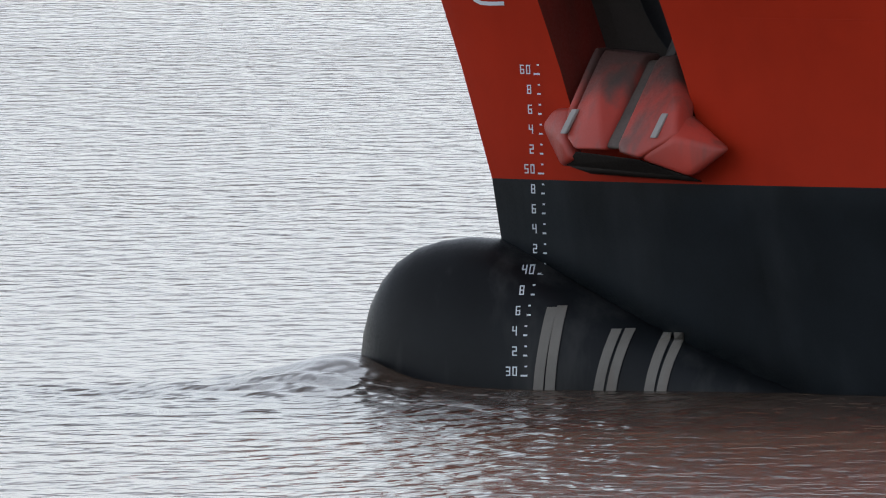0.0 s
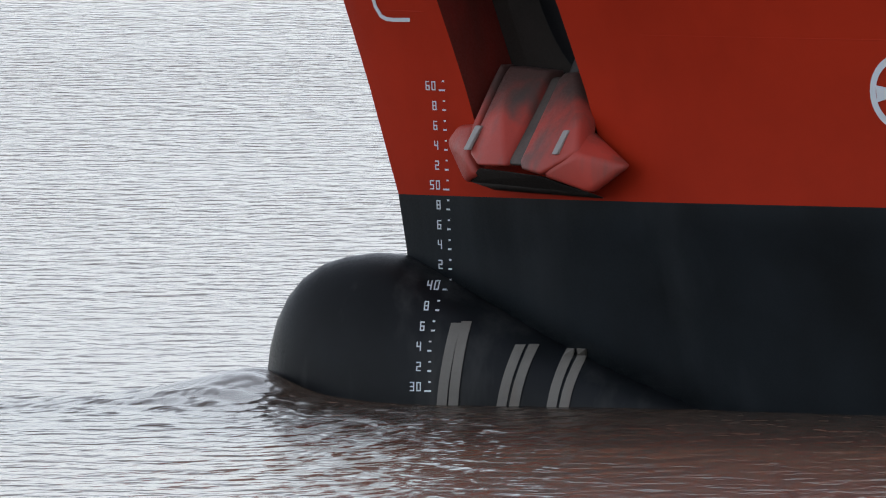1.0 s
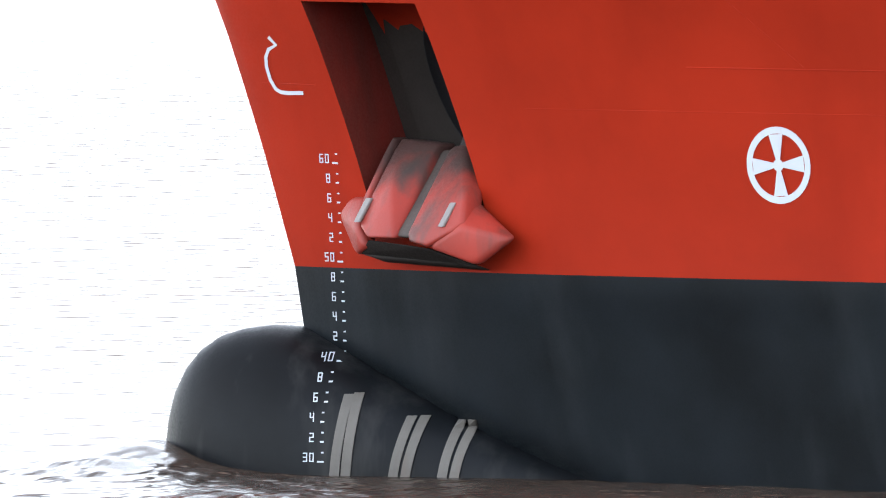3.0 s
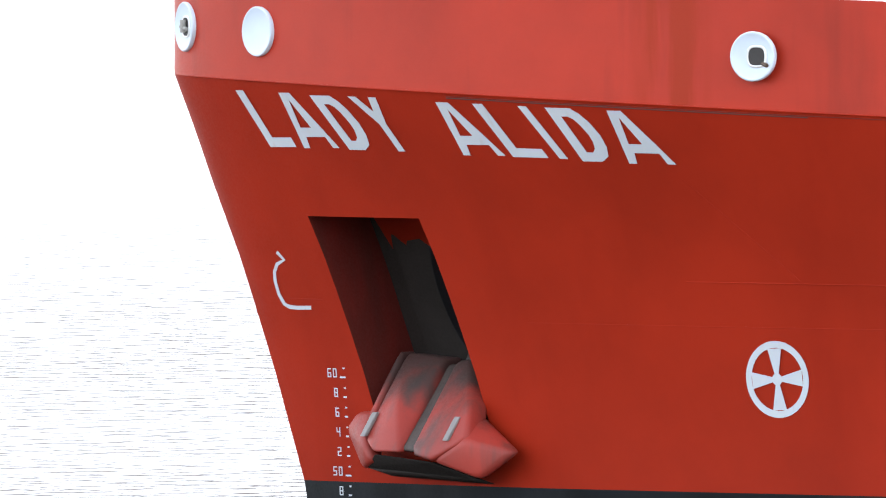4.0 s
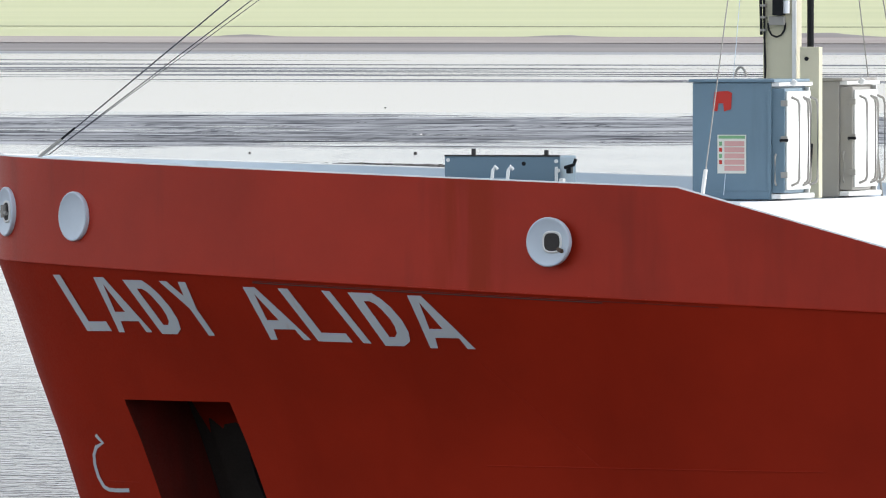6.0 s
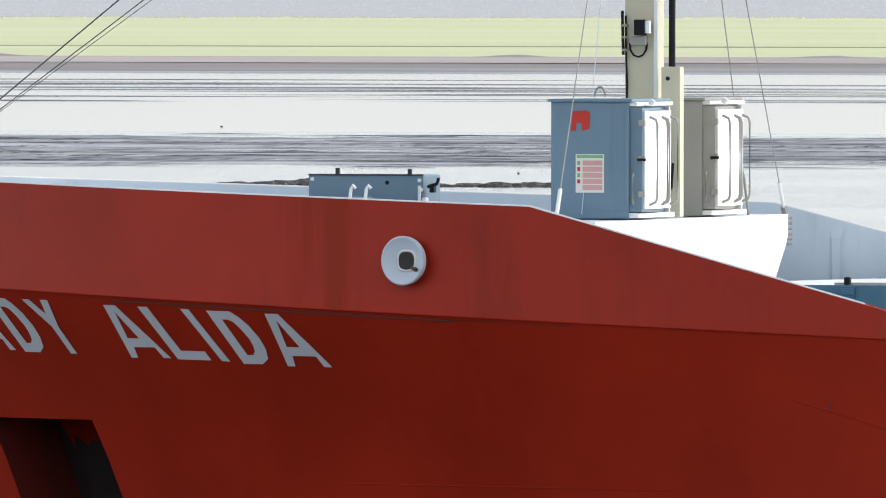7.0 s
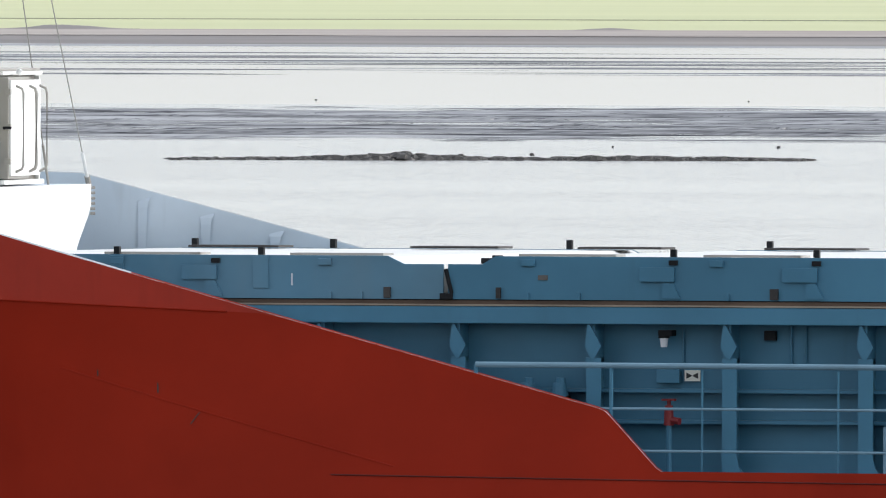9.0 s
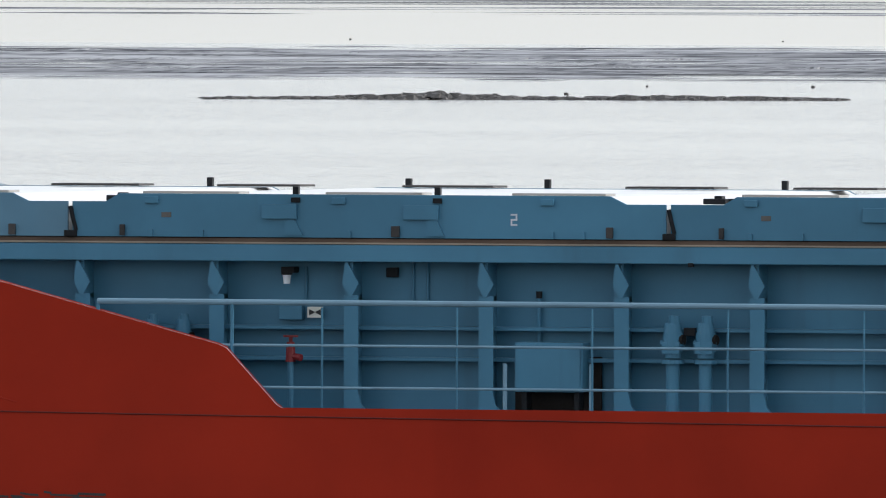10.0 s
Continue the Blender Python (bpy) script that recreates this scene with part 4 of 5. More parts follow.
def build_mast_details():
    mast = next(o for o in CARRIED if o.name == "foremast")
    part("lamp_box", boxed(6.75, 6.86, -.32, -.18, 8.70, 8.86, .015), DARK, mast, "black mast lamp housing")
    part("lamp_lens", rod([(6.885, -.27, 8.72), (6.885, -.27, 8.85)], .035, 14), LAMP, mast, "clear lamp lens")
    part("lamp_bracket", boxed(6.70, 6.86, -.26, -.17, 8.60, 8.69, .008), GREY, mast)
    loop = [(6.68 + .09 * (1 - math.cos(k * math.pi / 6)), -.2 - .02 * math.sin(k), 8.62 - .14 * math.sin(k * math.pi / 6)) for k in range(7)]
    part("cable_loop", rod(loop, .011, 6), DARK, mast)
    part("cable", rod([(6.635, -.19, 8.9), (6.64, -.2, 8.6), (6.65, -.19, 8.2), (6.64, -.19, 7.9)], .012, 6), DARK, mast)
    part("cable", rod([(6.60, -.19, 8.95), (6.61, -.19, 8.5)], .016, 6), DARK, mast)
    for z in (8.55, 8.68, 8.8, 9.4, 10.2):
        part("cable_clamp", boxed(6.60, 6.66, -.21, -.165, z - .012, z + .012), GREY, mast)
    # White strip paints the sunlit aft edge of the post.
    part("edge_rail", boxed(6.93, 6.97, -.20, -.16, 7.4, 13.4, .006), WHITE, mast)
    part("port_hole", rod([(7.10, -.285, 8.26), (7.10, -.27, 8.26)], .022, 12), DARK, mast)
    part("hose", rod([(7.06, -.3, 7.5), (7.02, -.33, 7.25), (7.08, -.34, 7.05), (7.15, -.32, 7.15), (7.16, -.3, 7.4)], .014, 6), DARK, mast)


build_mast_details()


def build_winch_details():
    w = next(o for o in CARRIED if o.name == "mooring_winch")
    for x, z in ((3.54, .07), (4.30, .06)):
        part("stud", boxed(x - .02, x + .02, -.34, -.30, 7.27, 7.27 + z, .004), DARKSTEEL, w)
    for x, z in ((3.28, 7.225), (4.41, 7.215), (4.43, 7.12)):
        part("corner_bolt", rod([(x, -.365, z), (x, -.345, z)], .02, 10), WHITE, w, "white washer bolt")
    part("top_edge", boxed(3.24, 4.45, -.362, -.34, 7.262, 7.278), DARKSTEEL, w, "dark worn top edge")
    part("conduit", rod([(3.0, -.5, 6.97), (3.3, -.45, 6.97)], .02, 8), DARKSTEEL, w)
    part("side_flange", boxed(4.45, 4.49, -.4, -.28, 6.9, 7.04, .008), WHITE, w)
    part("side_post", boxed(4.40, 4.43, -.385, -.365, 6.9, 7.16, .005), WHITE, w)
    part("crank", rod([(4.5, -.36, 7.15), (4.60, -.38, 7.18), (4.62, -.38, 7.24)], .018, 8), DARK, w)
    part("valve_block", boxed(4.5, 4.55, -.3, -.2, 7.09, 7.17, .01), DARK, w)
    part("drum", rod([(3.3, -.75, 6.75), (4.0, -.75, 6.75)], .30, 20), LOCKER, w)
    part("hook_eye", rod([(4.07, -.353, 7.19), (4.07, -.345, 7.19)], .022, 10), DARK, w)
    w.location.x = .1
    vent = thing("bent_pipe", "pair of thin white bent vent pipes on the forecastle", "pipe")
    CARRIED.append(vent)
    for x in (4.60, 4.76):
        part("pipe", rod([(x, -3.5, 5.7), (x, -3.5, 7.05), (x + .01, -3.5, 7.15), (x + .035, -3.5, 7.19), (x + .06, -3.5, 7.16)], .018, 8), WHITE, vent)


build_winch_details()


def build_mushroom_vents():
    for x in (5.75, 6.13):
        v = thing("mushroom_vent", "small pale mushroom ventilator on the house top", "ventilator", "mushroom ventilators")
        CARRIED.append(v)
        part("stem", rod([(x, -3.0, 6.84), (x, -3.0, 6.890)], .08, 12), PALE, v)
        prof = [(.15, 6.880), (.155, 6.900), (.14, 6.940), (.10, 6.970), (.05, 6.985), (.002, 6.990)]
        rows = [[(x + r * math.cos(k * math.pi / 10), -3.0 + r * math.sin(k * math.pi / 10), z) for k in range(21)] for r, z in prof]
        part("cap", grid_faces(bmesh.new(), rows), PALE, v, "", False)


build_mushroom_vents()


def build_lining_stays():
    lining = [o for o in ship.children if o.name.startswith("bulwark_lining")][1]
    for x in (4.2, 5.2, 6.2, 7.54, 8.2, 8.92, 9.7, 10.5):
        b = half(column(x, 6.2), 6.2)
        zt = sheer(x) - .03
        zb = max(zt - 1.3, 4.1)
        bm = plate(bmesh.new(), [(b - .065, zt - .06), (b - .10, zt - .06), (b - .15, zt - .17), (b - .18, zb), (b - .1, zb)], "x", x - .012, x + .012)
        knee = [(b - .075, zt - .02), (b - .11, zt - .04), (b - .14, zt - .09), (b - .155, zt - .16), (b - .165, zt - .4), (b - .19, zb)]
        wide = (.10, .085, .065, .052, .048, .048)
        grid_faces(bm, [[(x - w, y, z), (x + w, y, z)] for w, (y, z) in zip(wide, knee)])
        part("bulwark_stay", bm, PALE, lining)


build_lining_stays()


# ---- on the hatch covers and coaming ----
def build_cover_details():
    for cover in [o for o in CARRIED if o.name.startswith("hatch_cover")]:
        y = -5.02
        fore = cover.location.x < 8                # the foremost panel is fitted differently
        coat = FADED if fore else BLUE
        for k in ((2.80, 4.30) if fore else ()):
            part("twistlock", boxed(k - .07, k - .01, -4.95, -4.88, 6.232, 6.31, .008), DARK, cover, "dark twistlock socket")
            part("wear_plate", boxed(k - .10, k + .06, y - .02, y - .001, 5.90, 6.22, .005), coat, cover)
        for a, b in (((3.47, 3.83),) if fore else ((2.0, 2.36), (3.47, 3.83))):
            pad = part("lashing_pad", boxed(a, b, y - .05, y - .001, 5.985, 6.13, .008), coat, cover)
            part("pad_stay", plate(bmesh.new(), [(b - .12, 5.98), (b - .02, 5.98), (b + .06, 5.82), (b - .13, 5.82)], "y", y - .03, y - .001), coat, pad)
            # a small dark block paints the shadow above each pad's end
            part("shadow_slot", boxed(b - .06, b + .03, y - .03, y - .001, 6.15, 6.20), DARK, cover)
            if not fore:
                part("twistlock", boxed(b - .07, b - .01, -4.95, -4.88, 6.232, 6.31, .008), DARK, cover, "dark twistlock socket")
        for x in (.78, 2.72, 4.88):
            part("tab", boxed(x, x + .14, y - .035, y - .001, 6.135, 6.20, .006), coat, cover)
        for x, w in ((.52, .05), (3.34, .085), (5.56, .07)):
            part("wedge", boxed(x, x + w, y - .04, y - .001, 5.81, 5.92, .008), DARKSTEEL, cover, "dark rusty side wedge")
        for x in (.82, 2.88, 4.98, 5.3, 1.35):
            part("small_tab", boxed(x, x + .04, y - .03, y - .001, 5.80, 5.87, .005), coat, cover)
        for x0, x1 in ((.72, 1.72), (2.62, 3.62), (4.55, 5.52)):
            part("edge_plate", boxed(x0, x1, -4.9, -4.5, 6.232, 6.255, .004), GREY, cover)
        for x0, x1 in ((1.0, 1.98), (3.4, 4.35), (5.2, 6.1)):
            part("edge_plate", boxed(x0, x1, 4.2, 4.8, 6.240, 6.262, .004), DARKSTEEL, cover, "dark edge plate")
        for x in (.9, 2.4, 4.95):
            part("twistlock", boxed(x, x + .06, 4.7, 4.78, 6.234, 6.33, .008), DARK, cover)
        part("label_plate", boxed(.95, 1.05, y - .01, y - .001, 5.995, 6.045), STRIP, cover)
        part("link", rod([(.0, y - .01, 6.10), (.03, y - .02, 5.98), (.06, y - .01, 5.86)], .022, 6), DARK, cover, "black sealing link at the joint")
        part("joint_block", boxed(-.06, .07, y - .03, y + .02, 5.80, 5.86, .006), DARK, cover)
        bm = boxed(.17, .40, -4.3, -4.0, 6.15, 6.205, .01)
        box(bm, .26, .34, -4.2, -4.05, 6.15, 6.235, .01)
        tube(bm, [(.14, -4.15, 6.19), (.46, -4.15, 6.19)], .018, 8)
        part("hinge_fitting", bm, DARK, cover, "dark hinge fitting on the joint")
        n = {7.33: "1", 13.53: "2"}.get(round(cover.location.x, 2))
        if n:
            bm = bmesh.new()
            for poly in digit_polys(n, 4.57, 5.93, .07, .12, .018):
                bm.faces.new([bm.verts.new((x, y - .006, z)) for x, z in poly])
            part("hatch_number", bm, MARK, cover, "white painted hatch number")


build_cover_details()


def fall_of_covers():
    """The covers fall a little towards the far side, to shed water."""
    done = set()
    for cover in [o for o in CARRIED if o.name.startswith("hatch_cover")]:
        for o in cover.children_recursive:
            if o.data.name not in done:
                done.add(o.data.name)
                for v in o.data.vertices:
                    v.co.z -= .006 * max(0.0, v.co.y + 4.98)


fall_of_covers()


def settle_far_bulwark():
    """The ship lists a trifle away from the near bank: her far bulwark stands lower."""
    for o in [q for q in ship.children_recursive if q.name.startswith("bulwark")]:
        for v in o.data.vertices:
            if v.co.y > 0:
                v.co.z -= .0115 * v.co.y


settle_far_bulwark()


def build_coaming_details():
    lamp = thing("bulkhead_lamp", "small white bulkhead lamp with dark bracket", "lamp")
    CARRIED.append(lamp)
    part("bracket", boxed(15.66, 15.80, -4.80, -4.6, 5.44, 5.50, .01), DARK, lamp)
    bm = tube(bmesh.new(), [(15.71, -4.75, 5.44), (15.71, -4.75, 5.40), (15.71, -4.75, 5.33)], .05, 14, .032)
    part("globe", bm, LAMP, lamp)
    part("cap", rod([(15.71, -4.75, 5.455), (15.71, -4.75, 5.42)], .058, 14), DARK, lamp)
    sg = thing("safety_sign", "small white sign with black arrows", "sign")
    CARRIED.append(sg)
    part("board", boxed(15.90, 16.06, -4.66, -4.645, 4.99, 5.10), PAPER, sg)
    for m in (-1, 1):
        bm = plate(bmesh.new(), [(15.98 + m * .06, 5.075), (15.98 + m * .06, 5.015), (15.98 + m * .005, 5.04), (15.98 + m * .005, 5.05)], "y", -4.668, -4.661)
        part("arrow", bm, INK, sg)
    part("small_box", boxed(15.62, 15.86, -4.72, -4.6, 4.97, 5.11, .01), BLUE, coaming)
    part("conduit", rod([(15.88, -4.62, 5.5), (15.88, -4.62, 5.15)], .012, 6), BLUE, coaming)
    hy = thing("fire_hydrant", "red fire hydrant valve on a blue pipe", "hydrant")
    CARRIED.append(hy)
    part("pipe", rod([(15.9, -5.3, 4.05), (15.9, -5.3, 4.6)], .03, 10), BLUE, hy)
    bm = tube(bmesh.new(), [(15.9, -5.3, 4.56), (15.9, -5.3, 4.6), (15.9, -5.3, 4.72), (15.9, -5.3, 4.76)], .055, 12, .04)
    tube(bm, [(15.9, -5.3, 4.62), (16.02, -5.34, 4.60)], .035, 10)
    tube(bm, [(15.9, -5.3, 4.76), (15.9, -5.3, 4.81)], .02, 8)
    part("valve_body", bm, HYDRANT, hy)
    part("handwheel", rod([(15.9, -5.3, 4.805), (15.9, -5.3, 4.825)], .075, 16), HYDRANT, hy)
    for x, r, zt in ((14.33, .06, 5.0), (14.66, .06, 5.0), (19.73, .07, 5.02), (20.07, .07, 5.02)):
        vp = thing("vent_pipe", "blue-grey deck vent pipe with valve head", "vent pipe", "vent pipes")
        CARRIED.append(vp)
        part("pipe", rod([(x, -4.85, 4.05), (x, -4.85, 4.58)], r, 14), BLUE, vp)
        part("flange", rod([(x, -4.85, 4.56), (x, -4.85, 4.60)], r * 1.6, 16), BLUE, vp)
        bm = tube(bmesh.new(), [(x, -4.85, 4.62), (x, -4.85, 4.68)], r * 1.2, 14)
        tube(bm, [(x, -4.85, 4.68), (x, -4.85, 4.87)], r * 1.45, 14)
        tube(bm, [(x, -4.85, 4.87), (x, -4.85, 4.95), (x, -4.85, 4.97)], r * 1.3, 14, r * 1.1)
        tube(bm, [(x + r * .3, -4.87, 4.95), (x + r * .3, -4.87, zt + .02)], r * .8, 10)
        tube(bm, [(x - r * 1.7, -4.86, 4.76), (x + r * 1.7, -4.86, 4.76)], r * .5, 8)
        part("valve_head", bm, BLUE, vp)
        part("outlet", rod([(x + r * 1.2, -4.86, 4.80), (x + r * 1.75, -4.87, 4.80)], r * .75, 10), NEARBLACK, vp)
        part("bolt_plate", boxed(x - r * 1.3, x + r * 1.3, -4.85 - r * 1.35, -4.85 - r * 1.1, 4.66, 4.78, .006), BLUE, vp)
    part("valve_link", boxed(19.84, 19.96, -4.85, -4.75, 4.84, 4.92, .01), DARK, coaming)
    # dark loop among the hoses paints the shadows behind the vent heads
    part("hose_clutter", rod([(14.42, -4.7, 4.6), (14.5, -4.75, 4.8), (14.85, -4.7, 4.7), (14.9, -4.7, 4.4)], .05, 8), DARK, coaming)
    cab = thing("deck_cabinet", "blue-grey steel cabinet on short legs", "cabinet")
    CARRIED.append(cab)
    part("body", boxed(18.14, 18.84, -5.0, -4.68, 4.27, 4.765, .012), BLUE, cab)
    part("door", boxed(18.16, 18.82, -5.02, -5.002, 4.285, 4.75, .006), BLUE, cab)
    for x in (18.2, 18.74):
        part("leg", boxed(x, x + .05, -4.95, -4.75, 4.05, 4.27), DARK, cab)
    # near-black sheet stands in for the shadow below and behind the cabinet
    part("backing_plate", boxed(18.06, 18.95, -4.67, -4.63, 4.06, 4.62), NEARBLACK, cab)
    part("cabinet_pipe", rod([(18.3, -4.65, 4.76), (18.3, -4.65, 5.2)], .022, 8), BLUE, coaming)
    part("pipe_end", rod([(18.3, -4.65, 5.2), (18.3, -4.65, 5.27)], .032, 8), DARK, coaming)
    part("vent_box", boxed(16.72, 16.84, -4.68, -4.6, 5.40, 5.50, .01), DARK, coaming)
    for x in (16.99, 17.14):
        part("conduit", rod([(x, -4.62, 5.55), (x, -4.62, 5.14)], .014, 6), BLUE, coaming)
    for x in (18.13, 19.02):
        part("deck_stanchion", rod([(x, -5.35, 4.05), (x, -5.35, 4.56)], .022, 8), LOCK, coaming)
    part("under_flange_bolt", boxed(19.93, 19.98, -5.03, -4.98, 5.53, 5.57), DARK, coaming)


build_coaming_details()


# ---- the river, its bow wave and the far bank ----
def afar(bearing, dist):
    """A place on the plan so many degrees to the left of square across the river and so far from the bank."""
    return EYE[0] - dist * math.sin(radians(bearing)), EYE[1] + dist * math.cos(radians(bearing))


def build_river():
    bm = bmesh.new()
    vs = [bm.verts.new((x, y, 0)) for x, y in ((-1500, -400), (900, -400), (900, 2300), (-1500, 2300))]
    bm.faces.new(vs)
    return tagged(new("water", mesh_of("water", bm, WATER)), "rippled grey-brown river water under a hazy sky", "water", kind="structure")


water = build_river()


def build_dike():
    """Unseen grassy dike the camera stands on, added also to dim light from behind."""
    bm = bmesh.new()
    prof = [(-150, -1.0), (-208, .4), (-221, 7.3), (-223, 7.55), (-230, 7.6), (-233, 7.4), (-260, 3.0), (-700, 3.0)]
    rng = random.Random(31)
    rows = [[(-900 + 40 * i, y + rng.uniform(-.5, .5) * (1 if -215 < y < -100 else .2), z) for i in range(41)] for y, z in prof]
    grid_faces(bm, rows)
    return tagged(new("river_bank", mesh_of("river_bank", bm, DITCH, False)), "unseen grassy river dike added on the near shore", "dike", kind="structure")


build_dike()


def build_bow_wave():
    """Water heaped up by the bulb, sailing with the ship: a mound at the nose that drops along the side."""
    xs = np.concatenate([np.linspace(-9, -3.2, 60)[:-1], np.linspace(-3.2, .4, 170)[:-1], np.linspace(.4, 6.5, 60)])
    ys = np.concatenate([np.linspace(-7, -2.2, 50)[:-1], np.linspace(-2.2, .9, 130)[:-1], np.linspace(.9, 3, 18)])
    rows = []
    for x in map(float, xs):
        row = []
        side = bulb_side(x, .12) * smooth(-1.43, -.95, x)
        fore = x < -1.43
        for y in map(float, ys):
            r = math.hypot(x + 1.43, y) if fore else max(abs(y) - side, 0.0)
            lat = abs(y) if fore else r
            h = (.24 * math.exp(-((x + 1.5) / (.85 if x < -1.5 else .5)) ** 2) + .06 * math.exp(-((x + .9) / .7) ** 2)) * math.exp(-(lat / 2.3) ** 2)
            h += .06 * math.exp(-((x + 2.3) / 1.2) ** 2) * math.exp(-((y + .3) / 1.6) ** 2)
            # diverging crest thrown forward and outwards
            c = abs(y) - .75 * (x + 2.5)
            h += .03 * math.exp(-(c / .6) ** 2) * math.exp(-((x + 2.0) / 1.6) ** 2) * math.exp(-(y / 2.4) ** 2)
            # fine rings standing round the nose
            h += .006 * math.sin(r * 41 + .8 * noise.noise((x * 2, y * 2, 0))) * math.exp(-((r - .35) / .33) ** 2) * (1 - smooth(-.6, 1.0, x))
            # choppy water beside them
            k = math.exp(-((x + 2.2) / 3.2) ** 2) * math.exp(-((y + 1.6) / 2.4) ** 2) * smooth(.3, 1.4, r)
            h += k * (.012 * math.sin(8 * c + 2 * noise.noise((x, y, 0))) + .009 * noise.noise((x * 1.6, y * 2.0, 3.1)) + .006 * noise.noise((x * 4, y * 5, 1.7)))
            edge = min(1.0, (x + 9) / .8, (6.5 - x) / .8, (y + 7) / .8, (3 - y) / .4)
            row.append((x, y, (h + .012) * edge - .03 * (1 - edge)))
        rows.append(row)
    ob = new("bow_wave", mesh_of("bow_wave", grid_faces(bmesh.new(), rows), SWELL, False))
    return tagged(ob, "smooth bow wave heaped up round the bulb", "wave")


bow_wave = build_bow_wave()
CARRIED.append(bow_wave)


def strip(name, mat, label, cat, y_rows, z_rows, x0=-2200, x1=900, n=120, wave=0.0, seed=1):
    rng = random.Random(seed)
    bm = bmesh.new()
    rows = []
    for y, z in zip(y_rows, z_rows):
        rows.append([(x0 + (x1 - x0) * i / n, y + rng.uniform(-wave, wave), z) for i in range(n + 1)])
    grid_faces(bm, rows)
    return tagged(new(name, mesh_of(name, bm, mat, False)), label, cat, kind="structure")


strip("mudflat", FILM, "glistening wet mudflat beyond the channel", "mudflat", (1115, 1160, 2060), (-.02, .03, .035), wave=8, seed=4)
strip("mud_bank", BANK, "pale brown mud bank at the far shore", "mud bank", (1965, 2010, 2130, 2200), (-.05, .15, .95, 1.0), wave=6, seed=2)
strip("bank_crest", CREST, "paler brown crest of the mud bank", "mud bank", (2085, 2130, 2172), (.70, .98, 1.06), wave=4, seed=6)
strip("ground", MEADOW, "pale green meadow behind the mud bank", "meadow", (2165, 2500, 3900, 4600), (1.03, 1.25, 3.0, 3.0), wave=4, seed=3)


def build_streaks():
    """Long low darker bars across the flat, standing for rippled water and mud."""
    rng = random.Random(5)
    verts, faces = [], []
    for k in range(1700):
        b = rng.uniform(8.5, 20)
        d = rng.choice((rng.gauss(1180, 24), rng.gauss(1180, 24), rng.gauss(1262, 40), rng.gauss(1262, 40), rng.gauss(1262, 40), rng.gauss(1310, 20), rng.gauss(1310, 20), rng.uniform(1720, 2120)))
        if d < 1105 or (d > 1480 and rng.random() < .6):
            continue
        ln = rng.uniform(4, 40) * (4 if d > 1480 else 1)
        dp = rng.choice((rng.uniform(.25, .7), rng.uniform(.3, 1.2), rng.uniform(.8, 2.2))) * (.55 if d > 1480 else 1)
        if d < 1480 and rng.random() < .6:         # broken, short wavelets of the rippled water
            ln, dp = rng.uniform(1.5, 9), rng.uniform(.15, .55)
        x, y = afar(b, d)
        n = 14
        base = len(verts)
        top = rng.uniform(.05, .10)
        for i in range(n + 1):
            u = i / n
            w = math.sin(math.pi * u) ** .6 * dp * (0.55 + .45 * math.sin(u * 23 + k))
            yy = y + math.sin(u * 5 + k) * dp * .5
            xx = x + (u - .5) * ln
            verts += [(xx, yy - w, .025), (xx, yy, .03 + top * math.sin(math.pi * u)), (xx, yy + w, .025)]
            if i:
                p = base + 3 * i
                faces += [(p - 3, p, p + 1, p - 2), (p - 2, p + 1, p + 2, p - 1)]
    me = bpy.data.meshes.new("mud_streaks")
    me.from_pydata(verts, [], faces)
    me.materials.append(MUD)
    tagged(new("mud_streaks", me), "dark bars for rippled water and wet mud across the flat", "mud", kind="stuff")


build_streaks()
strip("drain", DITCH, "dark grassy drain across the meadow", "ditch", (2462, 2465, 2468), (1.24, 1.34, 1.24), wave=.5, seed=9)
strip("creek_edge", MUD, "dark wet edge of the mud bank", "mud bank", (1962, 1975, 1990), (.04, .12, .14), wave=3, seed=11)


def build_mounds():
    """Low heaps of spoil along the far bank."""
    for b, wide, tall, seed in ((12.80, .30, .50, 1), (15.62, .26, .45, 2), (14.25, .16, .22, 3), (13.45, .2, .18, 4), (16.4, .3, .3, 5)):
        x, y = afar(b, 2395 / math.cos(radians(b)))
        half_l = 2450 * radians(wide) / 2
        rows = []
        for i in range(25):
            u = -1.4 + 2.8 * i / 24
            k = math.exp(-2.2 * u * u) * (1 + .35 * noise.noise((u * 4, seed * 3.1, 0)))
            rows.append([(x + u * half_l, y + v * 9, .96 + tall * k * (1 - v * v) + .12 * (1 - abs(v))) for v in (-1, -.6, -.2, .2, .6, 1)])
        tagged(new("mud_mound", mesh_of("mud_mound", grid_faces(bmesh.new(), rows), BANK, False)), "low brown mud mound on the far bank", "mound", "mud mounds")


build_mounds()


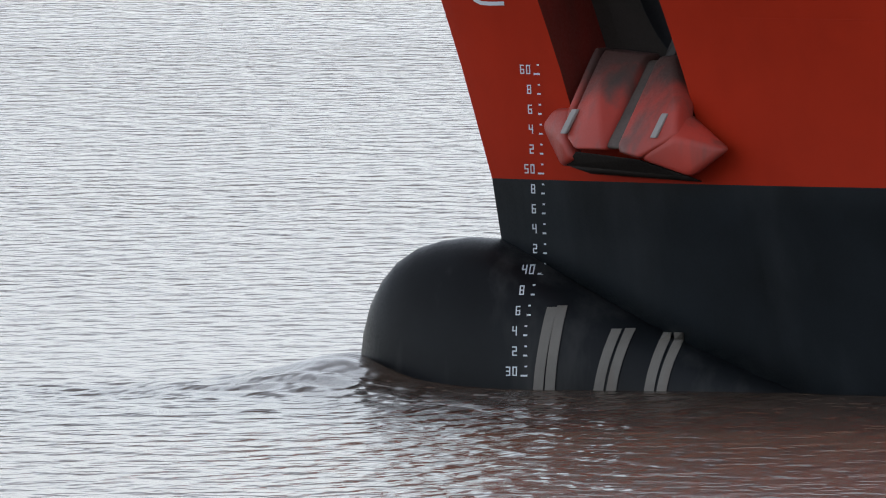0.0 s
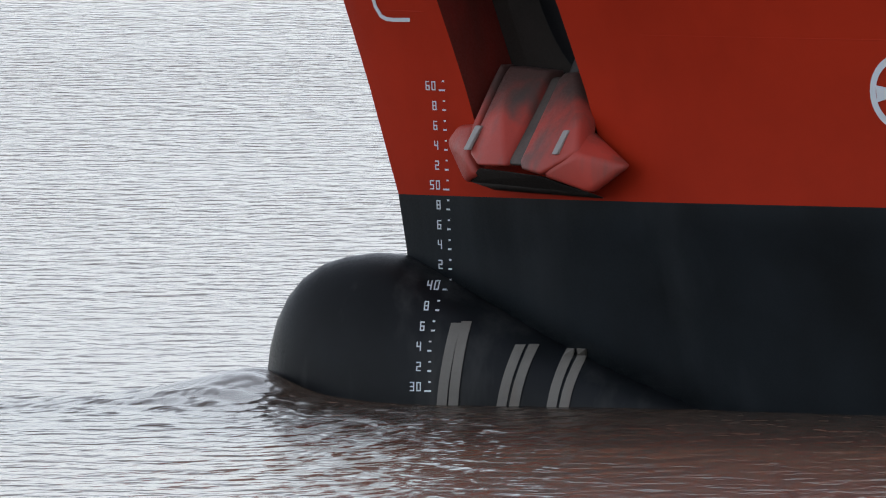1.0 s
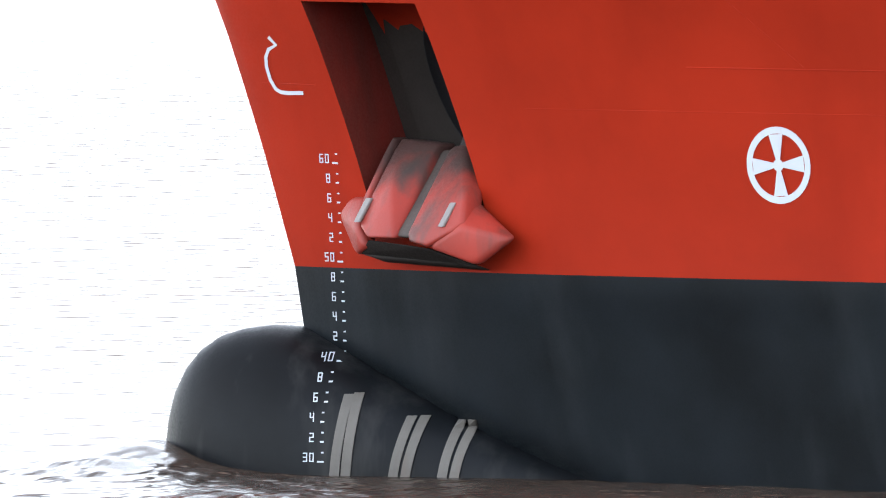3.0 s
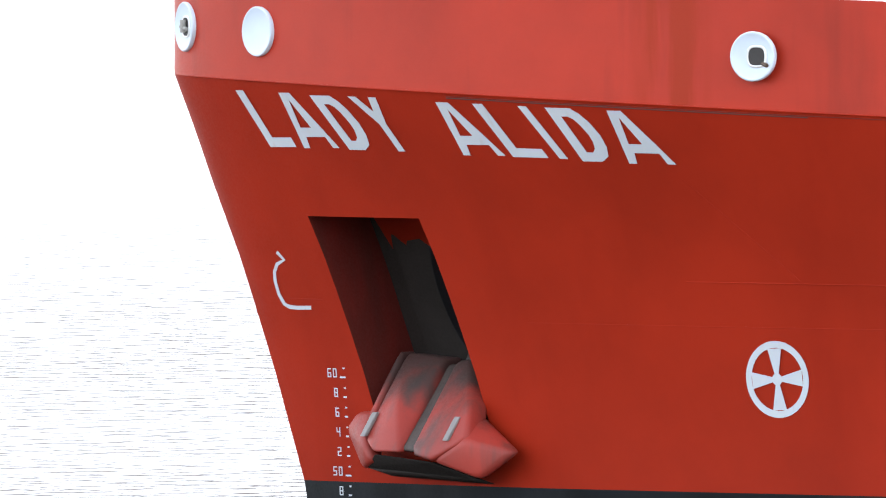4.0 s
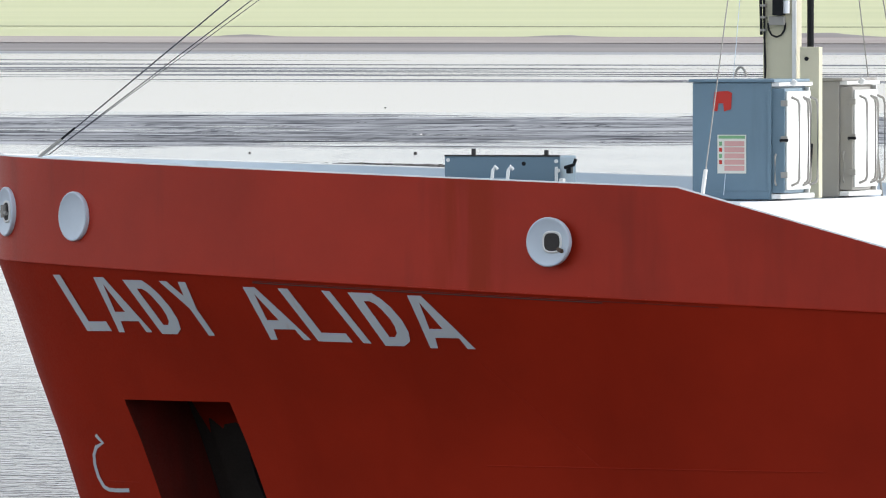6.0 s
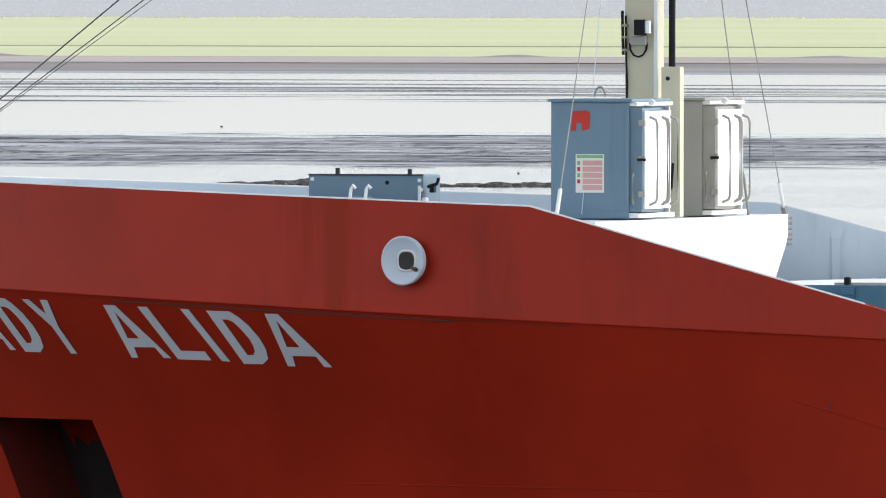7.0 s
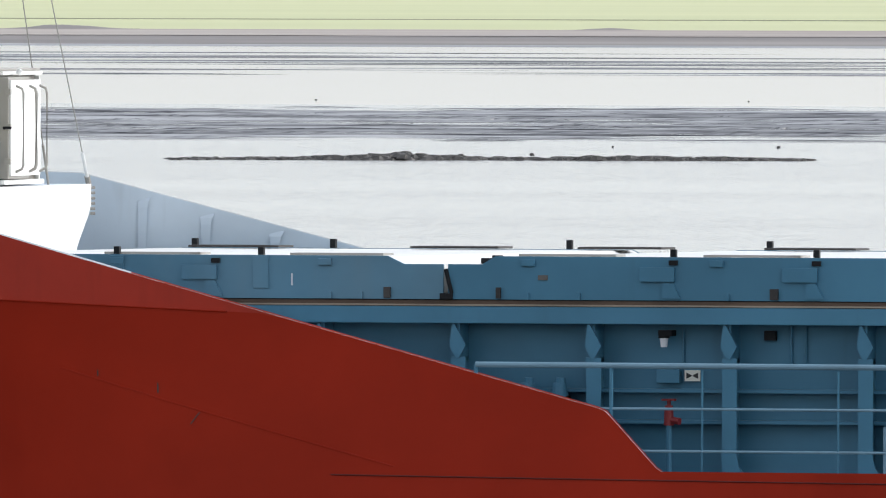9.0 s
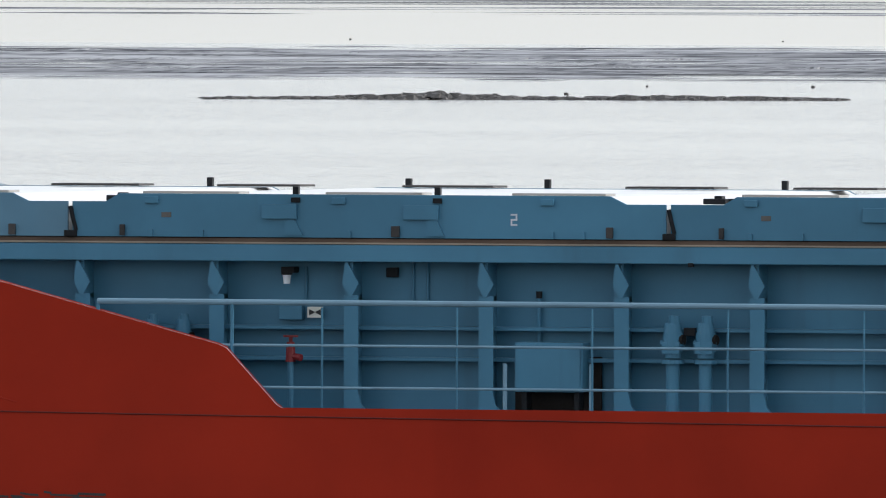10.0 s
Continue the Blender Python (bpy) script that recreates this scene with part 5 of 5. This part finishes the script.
def build_ridge():
    """A low training bank of dark stones awash in the river."""
    rng = random.Random(8)
    verts, faces = [], []
    for k in range(1500):
        u = rng.random()
        b = 15.36 - u * 1.62
        hump = .06 + .24 * math.exp(-((u - .36) / .13) ** 2) + .13 * math.exp(-((u - .72) / .10) ** 2) + .06 * math.exp(-((u - .86) / .05) ** 2)
        hump *= min(1, u / .05, (1 - u) / .03)
        x, y = afar(b, 1024 + rng.uniform(-3, 3))
        hump *= .6 + .8 * abs(noise.noise((u * 34, 2.2, 0)))
        z = rng.uniform(-.10, hump)
        r = rng.uniform(.12, .34)
        base = len(verts)
        tilt = rng.uniform(0, 6.28)
        ring = 6
        for i in range(ring):
            a = i * 2 * math.pi / ring + tilt
            q = r * rng.uniform(.8, 1.5)
            verts.append((x + 1.6 * q * math.cos(a), y + q * math.sin(a), z - .12))
        for i in range(ring):
            a = i * 2 * math.pi / ring + tilt + .3
            q = r * rng.uniform(.4, .8)
            verts.append((x + 1.4 * q * math.cos(a), y + q * math.sin(a), z + rng.uniform(.02, .08)))
        for i in range(ring):
            j = (i + 1) % ring
            faces.append((base + i, base + j, base + ring + j, base + ring + i))
        faces.append(tuple(base + ring + i for i in range(ring)))
    me = bpy.data.meshes.new("stone_ridge")
    me.from_pydata(verts, [], faces)
    me.materials.append(STONE)
    tagged(new("stone_ridge", me), "low dark ridge of stones awash in the river", "stones", kind="stuff")


build_ridge()


def build_floats():
    """Birds' heads and stakes too far to tell: small dark stones on the flat."""
    rng = random.Random(12)
    for k in range(14):
        x, y = afar(rng.uniform(10.5, 17.5), rng.choice((rng.uniform(1045, 1110), rng.uniform(1100, 1650))))
        r = rng.uniform(.05, .11)
        pts = [Vector((x + r * rng.uniform(.6, 1.6) * math.cos(a), y + r * math.sin(a), z)) for z in (-.05, rng.uniform(.06, .12)) for a in (0, 1.1, 2.2, 3.3, 4.4, 5.4)]
        tagged(new("stone", mesh_of("stone", hull_of(pts), STONE)), "small dark stone on the wet flat", "stone", "stones on the flat")


build_floats()


def build_woods():
    """A far belt of bare trees on the horizon, in many small crowns."""
    rng = random.Random(21)
    spokes = ((1, 0, 0), (0, 1, 0), (-1, 0, 0), (0, -1, 0), (0, 0, 1), (0, 0, -1))
    sides = ((0, 1, 4), (1, 2, 4), (2, 3, 4), (3, 0, 4), (1, 0, 5), (2, 1, 5), (3, 2, 5), (0, 3, 5))
    verts, faces = [], []

    def tuft(x, y, z, r, h):
        base = len(verts)
        lean = rng.uniform(-.5, .5) * r
        for a, c, e in spokes:
            k = rng.uniform(.6, 1.3)
            verts.append((x + a * r * k + lean * e, y + c * r * k, z + e * h * k))
        faces.extend(tuple(base + i for i in f) for f in sides)
    b = 9.0
    while b < 19:
        dist = 4080 + rng.uniform(-40, 60)
        tall = 4.6 + 2.0 * (1 - smooth(12.8, 13.15, b)) - 2.0 * math.exp(-((b - 13.2) / .10) ** 2) + .7 * math.sin(b * 9.3) + rng.uniform(-1.2, 1.3)
        tall = max(tall, 1.8)
        x, y = afar(b, dist)
        wide = rng.uniform(1.3, 2.4)
        for k in range(130):
            u = rng.random() ** 1.15
            w = wide * (1.15 - .8 * abs(u - .45))
            tuft(x + rng.gauss(0, .6) * w, y + rng.uniform(-4, 4), 3.0 + tall * u, rng.uniform(.25, .75), rng.uniform(.3, .9))
        for k in range(26):
            tuft(x + rng.uniform(-4, 4), y - 6, 3.0 + rng.uniform(0, 1.5) + .5 * math.sin(b * 31), rng.uniform(.3, .8), rng.uniform(.2, .6))
        b += rng.uniform(.015, .05)
    me = bpy.data.meshes.new("far_woods")
    me.from_pydata(verts, [], faces)
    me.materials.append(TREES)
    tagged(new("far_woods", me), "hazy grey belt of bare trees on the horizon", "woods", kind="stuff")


build_woods()


# ---- movement ----
def motions():
    times = [0, .1, .3] + [k * .5 for k in range(1, 20)] + [9.7, 9.9, 10]
    for ob in CARRIED:
        base = ob.matrix_basis.copy()
        walk(ob, [(t, Matrix.Translation((-SPEED * t, 0, 0)) @ base) for t in times])
    walk(water, [(t, pose(.25 * t, .12 * t, 0)) for t in times])


motions()
